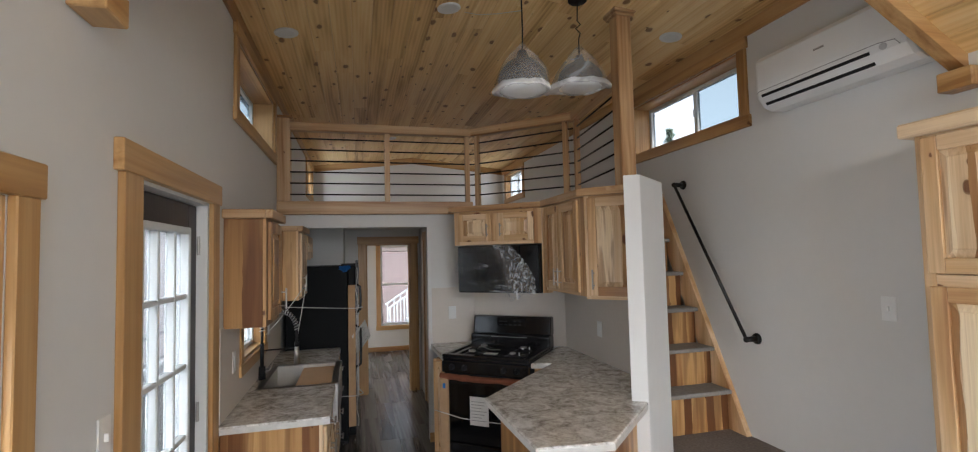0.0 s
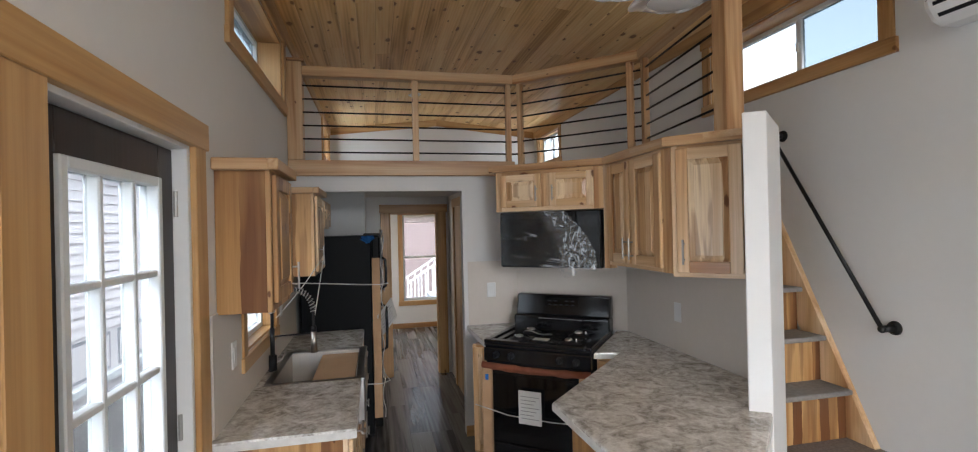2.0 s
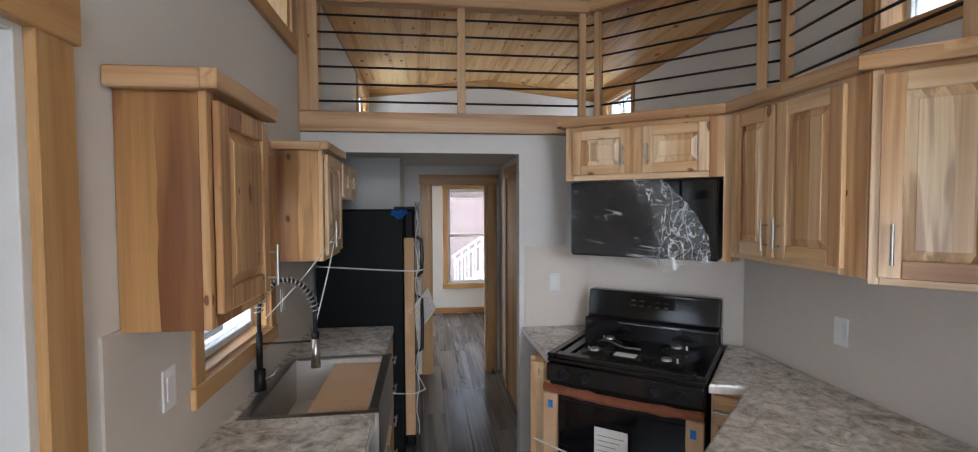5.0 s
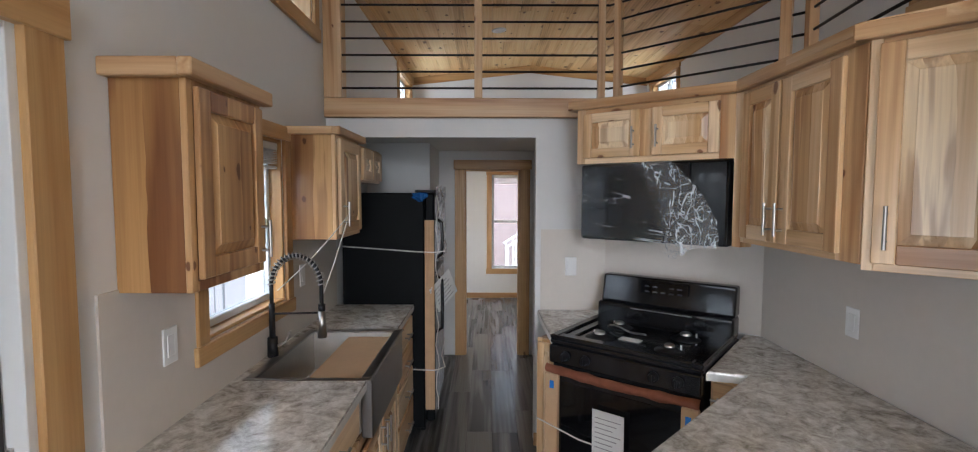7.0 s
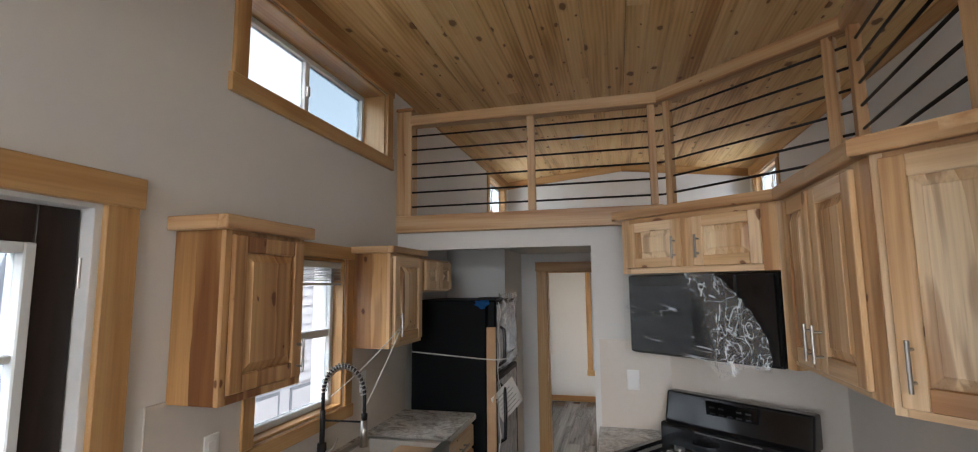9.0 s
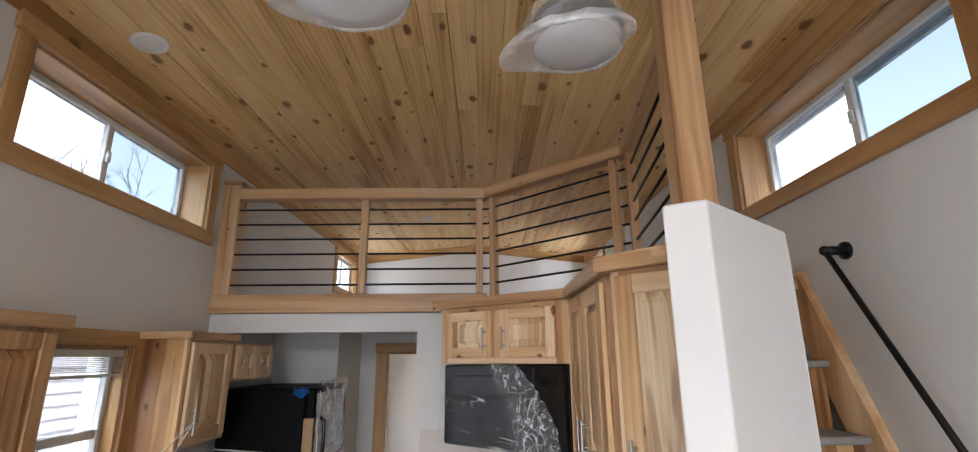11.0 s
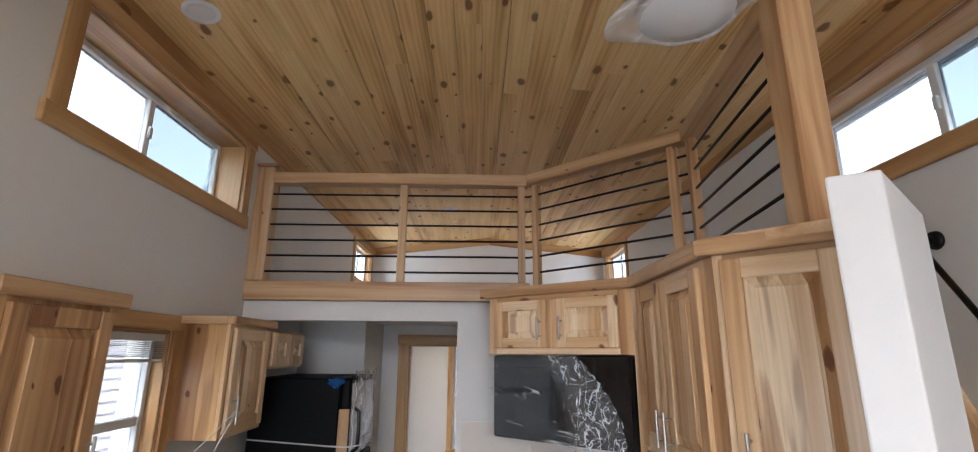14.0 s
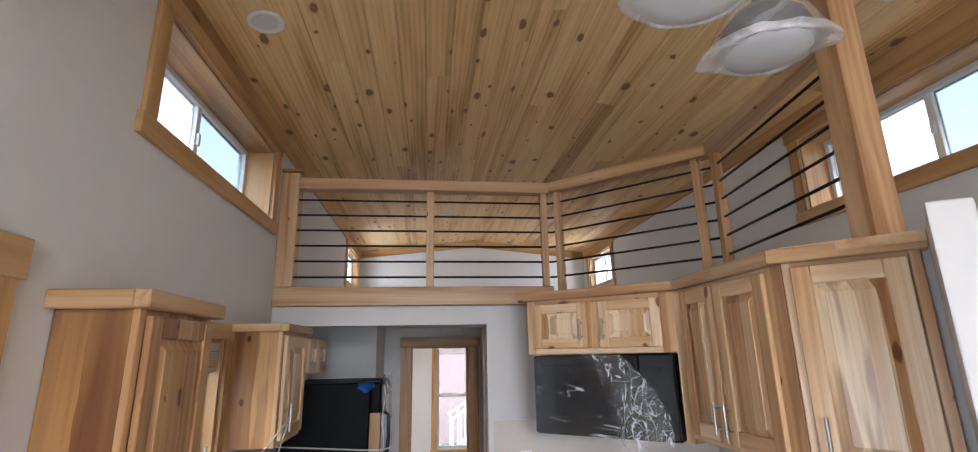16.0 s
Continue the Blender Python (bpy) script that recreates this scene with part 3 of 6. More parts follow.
# ---- the way in: half-glazed entrance door and its casing ----
def entrance():
    t = thing("door_1", "closed dark brown entrance door with a white gridded glass lite", "door", None, "", "structure")
    ya, yb, _, zt = DOOR
    B("casing_side", (XL, XL + 0.022, ya - 0.14, ya - 0.004, 0, zt), T[2], t)
    B("casing_side", (XL, XL + 0.022, yb + 0.004, yb + 0.112, 0, zt), T[2], t)
    B("casing_head", (XL, XL + 0.03, ya - 0.17, yb + 0.125, zt - 0.004, zt + 0.095), T[1], t)
    B("jamb", (XL - 0.11, XL, yb - 0.018, yb + 0.002, 0, zt), JAMB, t, 0.002, "white painted jamb")
    B("jamb", (XL - 0.11, XL, ya - 0.002, ya + 0.018, 0, zt), JAMB, t, 0.002, "white painted jamb")
    B("jamb_head", (XL - 0.11, XL, ya + 0.018, yb - 0.018, zt - 0.018, zt), JAMB, t, 0.002)
    xs, xe = XL - 0.09, XL - 0.047
    y0, y1 = ya + 0.022, yb - 0.022
    g0, g1, gz0, gz1 = y0 + 0.115, y1 - 0.115, 0.37, 1.91
    B("stile", (xs, xe, y0, g0, 0.012, zt - 0.022), DOORBROWN, t)
    B("stile", (xs, xe, g1, y1, 0.012, zt - 0.022), DOORBROWN, t)
    B("rail", (xs, xe, g0, g1, 0.012, gz0), DOORBROWN, t)
    B("rail", (xs, xe, g0, g1, gz1, zt - 0.022), DOORBROWN, t)
    m = 0.022
    lite = B("lite_frame", (xs - 0.004, xe + 0.012, g0, g0 + 0.03, gz0, gz1), VINYL, t, 0.004, "white lite frame")
    B("frame_side", (xs - 0.004, xe + 0.012, g1 - 0.03, g1, gz0, gz1), VINYL, lite, 0.004)
    B("frame_top", (xs - 0.004, xe + 0.012, g0 + 0.03, g1 - 0.03, gz1 - 0.03, gz1), VINYL, lite, 0.004)
    B("frame_bottom", (xs - 0.004, xe + 0.012, g0 + 0.03, g1 - 0.03, gz0, gz0 + 0.03), VINYL, lite, 0.004)
    for k in range(1, 3):
        y = g0 + (g1 - g0) * k / 3
        B("muntin", (xs + 0.01, xe + 0.006, y - m / 2, y + m / 2, gz0 + 0.03, gz1 - 0.03), VINYL, lite, 0.004)
    for k in range(1, 5):
        z = gz0 + (gz1 - gz0) * k / 5
        B("muntin", (xs + 0.011, xe + 0.005, g0 + 0.03, g1 - 0.03, z - m / 2, z + m / 2), VINYL, lite, 0.004)
    p = B("pane", (xs + 0.018, xs + 0.022, g0 + 0.02, g1 - 0.02, gz0 + 0.02, gz1 - 0.02), GLASS, t, 0)
    p.visible_shadow = False
    for z in (0.25, 1.05, 1.83):
        part("hinge", cyl(bmesh.new(), (xe + 0.008, y1 + 0.004, z - 0.045), (xe + 0.008, y1 + 0.004, z + 0.045), 0.007), STEEL, t)


entrance()

# doorway to the bedroom and its window
t = thing("door_2", "stained pine casing of the open bedroom doorway", "doorway", None, "", "structure")
B("casing_side", (0.0, 0.10, 6.63, 6.65, 0, 1.915), T[2], t)
B("casing_side", (0.66, 0.765, 6.63, 6.65, 0, 1.915), T[2], t)
B("casing_head", (-0.01, 0.78, 6.626, 6.65, 1.915, 2.01), T[0], t)
B("jamb", (0.10, 0.115, 6.65, 6.75, 0, 1.915), T[2], t)
B("jamb", (0.645, 0.66, 6.65, 6.75, 0, 1.915), T[2], t)
B("jamb_head", (0.115, 0.645, 6.65, 6.75, 1.90, 1.915), T[0], t)

t = thing("door_3", "stained pine door and casing in the hall side wall", "door", None, "", "structure")
B("slab", (0.785, 0.80, 5.50, 6.12, 0.01, 1.95), T[2], t, 0.002)
B("casing_side", (0.775, 0.80, 5.41, 5.50, 0.0, 1.95), T[2], t)
B("casing_side", (0.775, 0.80, 6.12, 6.21, 0.0, 1.95), T[2], t)
B("casing_head", (0.772, 0.80, 5.40, 6.22, 1.95, 2.04), T[1], t)

t = thing("window_7", "bedroom window cased in stained pine", "window", None, "", "structure")
wa, wb, wc, wd = 0.40, 1.03, 0.47, 1.97
B("casing_side", (wa - 0.08, wa, YF - 0.02, YF, wc, wd), T[2], t)
B("casing_side", (wb, wb + 0.08, YF - 0.02, YF, wc, wd), T[2], t)
B("casing_head", (wa - 0.09, wb + 0.09, YF - 0.024, YF, wd, wd + 0.08), T[0], t)
B("casing_bottom", (wa - 0.09, wb + 0.09, YF - 0.024, YF, wc - 0.08, wc), T[0], t)
for nm, d in (("frame_side", (wa, wa + 0.035, wc, wd)), ("frame_side", (wb - 0.035, wb, wc, wd)), ("frame_top", (wa + 0.035, wb - 0.035, wd - 0.035, wd)), ("frame_bottom", (wa + 0.035, wb - 0.035, wc, wc + 0.035)), ("meeting_rail", (wa + 0.035, wb - 0.035, 1.205, 1.245))):
    B(nm, (d[0], d[1], YF + 0.07, YF + 0.12, d[2], d[3]), VINYL, t)
p = B("pane", (wa + 0.035, wb - 0.035, YF + 0.09, YF + 0.094, wc + 0.035, 1.205), GLASS, t, 0)
p.visible_shadow = False
p = B("pane", (wa + 0.035, wb - 0.035, YF + 0.09, YF + 0.094, 1.245, wd - 0.035), GLASS, t, 0)
p.visible_shadow = False


t = thing("window_blind", "raised pale blind at the top of the bedroom window", "blind")
B("headrail", (wa + 0.04, wb - 0.04, YF + 0.012, YF + 0.06, wd - 0.05, wd - 0.005), BLIND, t)
for k in range(6):
    B("slat", (wa + 0.042, wb - 0.042, YF + 0.014, YF + 0.058, wd - 0.06 - k * 0.01, wd - 0.056 - k * 0.01), BLIND, t, 0)
B("bottom_rail", (wa + 0.042, wb - 0.042, YF + 0.014, YF + 0.058, wd - 0.135, wd - 0.12), BLIND, t)


# ---- cabinets ----
def bar_handle(parent, x, z, length=0.15, upright=True, y=-0.021):
    bm = bmesh.new()
    a = (0, 0, length / 2) if upright else (length / 2, 0, 0)
    c = Vector((x, y - 0.03, z))
    cyl(bm, c - Vector(a), c + Vector(a), 0.0055, seg=12)
    for k in (-0.64, 0.64):
        q = c + Vector(a) * k
        cyl(bm, q, (q.x, y, q.z), 0.0045, seg=10)
    return part("handle", bm, STEEL, parent, "brushed steel bar handle")


def raised_panel(x0, x1, z0, z1, y):
    """A solid panel whose edge slopes up to a raised field."""
    bm = bmesh.new()
    e, g = 0.03, 0.012
    def ring(i, yy):
        return [bm.verts.new(v) for v in ((x0 + i, yy, z0 + i), (x1 - i, yy, z0 + i), (x1 - i, yy, z1 - i), (x0 + i, yy, z1 - i))]
    rs = [ring(0, y + 0.004), ring(0, y), ring(0.004, y - 0.001), ring(e, y - g), ring(e + 0.002, y - g - 0.0025)]
    for a, b in zip(rs, rs[1:]):
        for k in range(4):
            bm.faces.new((a[k], a[(k + 1) % 4], b[(k + 1) % 4], b[k]))
    bm.faces.new(rs[-1])
    bmesh.ops.recalc_face_normals(bm, faces=bm.faces[:])
    return bm


def cabinet_door(parent, x0, x1, z0, z1, handle=None, fw=0.06, panel=None):
    """A raised-panel door on the face plane y = 0 of its cabinet. handle: (x, z, length, upright)."""
    d = B("door", (x0 + 0.01, x1 - 0.01, -0.006, -0.001, z0 + 0.01, z1 - 0.01), H[2], parent, 0)
    up, flat = (panel, panel) if panel else (H[2], H[0])
    B("stile", (x0, x0 + fw, -0.021, -0.002, z0, z1), up, d, 0.003)
    B("stile", (x1 - fw, x1, -0.021, -0.002, z0, z1), up, d, 0.003)
    B("rail", (x0 + fw, x1 - fw, -0.0205, -0.0025, z0, z0 + fw), flat, d, 0.003)
    B("rail", (x0 + fw, x1 - fw, -0.0205, -0.0025, z1 - fw, z1), flat, d, 0.003)
    part("panel", raised_panel(x0 + fw, x1 - fw, z0 + fw, z1 - fw, -0.007), panel or HP, d)
    if handle:
        bar_handle(d, *handle)
    return d


def drawer_front(parent, x0, x1, z0, z1):
    d = B("drawer", (x0, x1, -0.02, -0.001, z0, z1), H[0], parent, 0.004)
    bar_handle(d, (x0 + x1) / 2, (z0 + z1) / 2, 0.14, False, -0.02)
    return d


def wall_cabinet(label, m, w, z0, z1, depth, doors, crown=0.05, side_mat=None, over=0.02, stile=0.03, stile_end=0.03, panel=None):
    """Local axes: x along the face, y into the wall, z up; the face frame lies in y = 0."""
    t = thing("wall_cabinet", label, "cabinet", m, "kitchen wall cabinets")
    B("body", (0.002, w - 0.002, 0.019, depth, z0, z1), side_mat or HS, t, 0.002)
    up, flat = (panel, panel) if panel else (H[2], H[0])
    B("face_stile", (0, stile, 0, 0.019, z0, z1), up, t, 0.002)
    B("face_stile", (w - stile_end, w, 0, 0.019, z0, z1), up, t, 0.002)
    B("face_rail", (stile, w - stile_end, 0, 0.019, z0, z0 + 0.03), flat, t, 0.002)
    B("face_rail", (stile, w - stile_end, 0, 0.019, z1 - 0.03, z1), flat, t, 0.002)
    for a, b in zip(doors, doors[1:]):
        B("centre_stile", (a[1] - 0.014, b[0] + 0.014, 0.0005, 0.018, z0 + 0.03, z1 - 0.03), H[2], t, 0)
    for a in doors:
        cabinet_door(t, *a, panel=panel)
    if crown:
        B("crown", (-over - 0.02, w + over, -over - 0.02, 0.0, z1 - 0.004, z1 + crown), R[0], t, 0.004)
        B("crown_return", (-over - 0.02, 0.0, 0.0, depth, z1 - 0.004, z1 + crown), R[1], t, 0.004)
        B("crown_return", (w, w + over, 0.0, depth, z1 - 0.004, z1 + crown), R[1], t, 0.004)
        B("top_panel", (0.0, w, 0.0, depth, z1, z1 + crown - 0.006), R[0], t, 0)
    return t


AD = -38.5  # the angled corner of the kitchen
DV, NV = Vector((math.cos(radians(AD)), math.sin(radians(AD)), 0)), Vector((math.sin(radians(AD)), -math.cos(radians(AD)), 0))
MC = Vector((1.155, 4.13, 0))  # middle of the microwave's front


def diag(s, n, z=0.0):
    return MC + DV * s + NV * n + Vector((0, 0, z))


# window side: two wall cabinets and the short one over the refrigerator
# the cabinet beside the window takes the hickory coloured darker for shade
wall_cabinet("honey hickory wall cabinet with a raised-panel door beside the window", pose(-0.485, 2.945, 0, 0, 0, 90), 0.44, 1.39, 1.985, 0.213, [(0.025, 0.415, 1.425, 1.965, (0.385, 1.51, 0.13, True))], 0.045, panel=HSHADED)
wall_cabinet("honey hickory wall cabinet with a raised-panel door between window and refrigerator", pose(-0.45, 4.15, 0, 0, 0, 90), 0.47, 1.43, 1.975, 0.248, [(0.03, 0.44, 1.455, 1.955, (0.065, 1.56, 0.13, True))], 0.035)
wall_cabinet("low hickory wall cabinet above the refrigerator", pose(-0.45, 4.64, 0, 0, 0, 90), 0.56, 1.74, 1.965, 0.248, [(0.02, 0.275, 1.755, 1.95, None), (0.285, 0.54, 1.755, 1.95, None)], 0)

# angled corner: over the microwave, then the tall pair, then the angled end
cm = Matrix.Translation(diag(-0.41, -0.005)) @ pose(0, 0, 0, 0, 0, AD)
wall_cabinet("short two-door hickory wall cabinet over the microwave", cm, 0.815, 1.835, 2.135, 0.40, [(0.045, 0.365, 1.865, 2.105, (0.335, 1.96, 0.11, True), 0.05), (0.43, 0.75, 1.865, 2.105, (0.46, 1.96, 0.11, True), 0.05)], 0.045, None, 0.02, 0.05, 0.068)
wall_cabinet("tall two-door hickory wall cabinet", pose(1.495, 3.85, 0, 0, 0, -90), 0.735, 1.45, 2.135, 0.30, [(0.03, 0.31, 1.475, 2.115, (0.28, 1.57, 0.13, True)), (0.325, 0.655, 1.475, 2.115, (0.355, 1.57, 0.13, True))], 0.045, None, 0.02, 0.03, 0.105)
wall_cabinet("angled single-door hickory wall cabinet against the stair wall", pose(1.492, 3.103, 0, 0, 0, -45), 0.375, 1.435, 2.135, 0.10, [(0.025, 0.34, 1.46, 2.115, (0.06, 1.57, 0.13, True))], 0.045)


# filler strip that closes the angle between the short and the tall wall cabinets
fa, fb = diag(0.403, -0.006), Vector((1.496, 3.848, 0))
filler = struct("trim_cabinet_filler", prism(bmesh.new(), [tuple(fa.xy), tuple(fb.xy), (1.56, 3.87), tuple(diag(0.403, -0.09).xy)], 1.425, 2.135), H[2], "pale hickory filler strip between wall cabinets", "trim")


def base_cabinet(label, m, w, depth, fronts, z1=0.872, kick=0.09):
    t = thing("base_cabinet", label, "cabinet", m, "kitchen base cabinets")
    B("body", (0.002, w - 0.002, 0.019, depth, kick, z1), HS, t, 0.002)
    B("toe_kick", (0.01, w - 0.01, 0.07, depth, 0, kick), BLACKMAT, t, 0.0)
    B("face_stile", (0, 0.03, 0, 0.019, kick, z1), H[2], t, 0.002)
    B("face_stile", (w - 0.03, w, 0, 0.019, kick, z1), H[2], t, 0.002)
    B("face_rail", (0.03, w - 0.03, 0, 0.019, kick, kick + 0.03), H[0], t, 0.002)
    B("face_rail", (0.03, w - 0.03, 0, 0.019, z1 - 0.03, z1), H[0], t, 0.002)
    for kind, *a in fronts:
        (cabinet_door if kind == "door" else drawer_front)(t, *a)
    return t


base_cabinet("hickory base cabinet under the worktop end", pose(-0.19, 2.845, 0, 0, 0, 90), 0.66, 0.50, [("door", 0.02, 0.32, 0.11, 0.70, (0.29, 0.6, 0.13, True)), ("door", 0.34, 0.64, 0.11, 0.70, (0.37, 0.6, 0.13, True)), ("drawer", 0.02, 0.64, 0.72, 0.855)])
base_cabinet("hickory base cabinet below the apron sink", pose(-0.19, 3.51, 0, 0, 0, 90), 0.80, 0.50, [("door", 0.02, 0.39, 0.11, 0.60, (0.36, 0.52, 0.13, True)), ("door", 0.41, 0.78, 0.11, 0.60, (0.44, 0.52, 0.13, True))], 0.64)
base_cabinet("hickory drawer base cabinet beside the refrigerator", pose(-0.19, 4.315, 0, 0, 0, 90), 0.58, 0.50, [("drawer", 0.02, 0.56, 0.72, 0.855), ("drawer", 0.02, 0.56, 0.53, 0.70), ("drawer", 0.02, 0.56, 0.33, 0.51), ("drawer", 0.02, 0.56, 0.11, 0.31)])
# either side of the range
base_cabinet("narrow hickory base cabinet between hall and range", Matrix.Translation(diag(-0.53, 0.205)) @ pose(0, 0, 0, 0, 0, AD), 0.145, 0.12, [("door", 0.012, 0.133, 0.11, 0.855, None, 0.045)])
base_cabinet("narrow hickory filler cabinet beside the range", Matrix.Translation(diag(0.392, 0.24)) @ pose(0, 0, 0, 0, 0, AD), 0.16, 0.30, [("drawer", 0.01, 0.15, 0.72, 0.855)])
pen = thing("peninsula_cabinet", "hickory peninsula base under the angled worktop", "cabinet")
part("body", prism(bmesh.new(), [(0.80, 2.87), (0.80, 2.16), (1.06, 2.13), (1.48, 2.52), (1.795, 2.87), (1.795, 3.55), (1.46, 3.52)], 0.09, 0.872), HS, pen)
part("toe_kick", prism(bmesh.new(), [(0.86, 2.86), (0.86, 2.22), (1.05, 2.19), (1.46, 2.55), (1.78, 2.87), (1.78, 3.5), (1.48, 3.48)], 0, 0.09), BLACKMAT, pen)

# ---- worktops ----
def worktop(name, pts, label):
    bm = prism(bmesh.new(), pts, 0.875, 0.915)
    es = [e for e in bm.edges if all(v.co.z > 0.9 for v in e.verts)]
    bmesh.ops.bevel(bm, geom=es, offset=0.009, segments=3, affect="EDGES", profile=0.5)
    return tagged(part(name, bm, STONE), label, "worktop")


SY0, SY1, SX0, SX1 = 3.535, 4.30, -0.655, -0.16
bm = bmesh.new()
for d in ((XL + 0.002, -0.155, 2.83, SY0), (XL + 0.002, -0.17, SY1, 4.925), (XL + 0.002, SX0, SY0, SY1)):
    box(bm, d[0], d[1], d[2], d[3], 0.875, 0.915)
bmesh.ops.remove_doubles(bm, verts=bm.verts[:], dist=0.0005)
tagged(part("worktop", bm, STONE), "grey-beige granite-look worktop around the sink", "worktop")
worktop("worktop", [(0.715, 2.89), (0.735, 2.08), (1.09, 2.04), (1.535, 2.485), (1.795, 2.83), (1.795, 4.17), tuple(diag(0.39, -0.42).xy), tuple(diag(0.39, 0.31).xy), (1.42, 3.60)], "angled granite-look peninsula worktop beside the range")
worktop("worktop", [(0.665, 4.785), (0.665, 4.56), tuple(diag(-0.39, 0.28).xy), tuple(diag(-0.39, -0.42).xy), (1.10, 4.785)], "small granite-look worktop between hall and range")

EDGE = plain("laminate_edge", (0.60, 0.585, 0.555), 0.35, 0, 0.4, 0.12, 30)


def edge_bands(top, pts):
    """Thin laminate strips on the worktop's open edges."""
    for p, q in zip(pts, pts[1:]):
        p, q = Vector(p), Vector(q)
        u = (q - p).normalized()
        nrm = Vector((-u.y, u.x)) * 0.0025
        part("edge_band", prism(bmesh.new(), [tuple(p - nrm), tuple(q - nrm), tuple(q + nrm), tuple(p + nrm)], 0.8765, 0.905), EDGE, top, "pale laminate edge band")


tops = [o for o in bpy.data.objects if o.name.startswith("worktop") and o.parent is None]
edge_bands(tops[1], [tuple(diag(0.39, 0.31).xy), (1.42, 3.60), (0.715, 2.89), (0.735, 2.08), (1.09, 2.04), (1.535, 2.485)])
edge_bands(tops[0], [(XL + 0.004, 2.83), (-0.155, 2.83), (-0.155, SY0)])
edge_bands(tops[0], [(-0.17, SY1), (-0.17, 4.925)])
edge_bands(tops[2], [(0.665, 4.785), (0.665, 4.56), tuple(diag(-0.39, 0.28).xy)])

# ---- backsplash panels ----
def slab(pts, z0, z1, name="backsplash"):
    return struct(name, prism(bmesh.new(), pts, z0, z1), SPLASH, "smooth taupe backsplash panel", "backsplash")


slab([(XL, 2.87), (XL + 0.008, 2.87), (XL + 0.008, 3.32), (XL, 3.32)], 0.915, 1.40)
slab([(XL, 4.14), (XL + 0.008, 4.14), (XL + 0.008, 4.93), (XL, 4.93)], 0.915, 1.43)
slab([(XL, 3.32), (XL + 0.008, 3.32), (XL + 0.008, 4.14), (XL, 4.14)], 0.915, 1.06)
slab([(0.68, 4.79), (0.68, 4.782), (1.10, 4.782), (1.10, 4.79)], 0.915, 1.44)
a, b = Vector((1.10, 4.79)), Vector((1.80, 4.18))
nn = Vector((-(b - a).y, (b - a).x)).normalized() * -0.008
slab([tuple(a), tuple(b), tuple(b + nn), tuple(a + nn)], 0.915, 1.85)
slab([(1.80, 4.18), (1.80, 2.85), (1.792, 2.85), (1.792, 4.18)], 0.915, 1.46)
a, b = Vector((1.80, 2.845)), Vector((1.475, 2.55))
nn = Vector((-(b - a).y, (b - a).x)).normalized() * -0.008
slab([tuple(a), tuple(b + (a - b) * 0.12), tuple(b + (a - b) * 0.12 + nn), tuple(a + nn)], 0.915, 1.44)


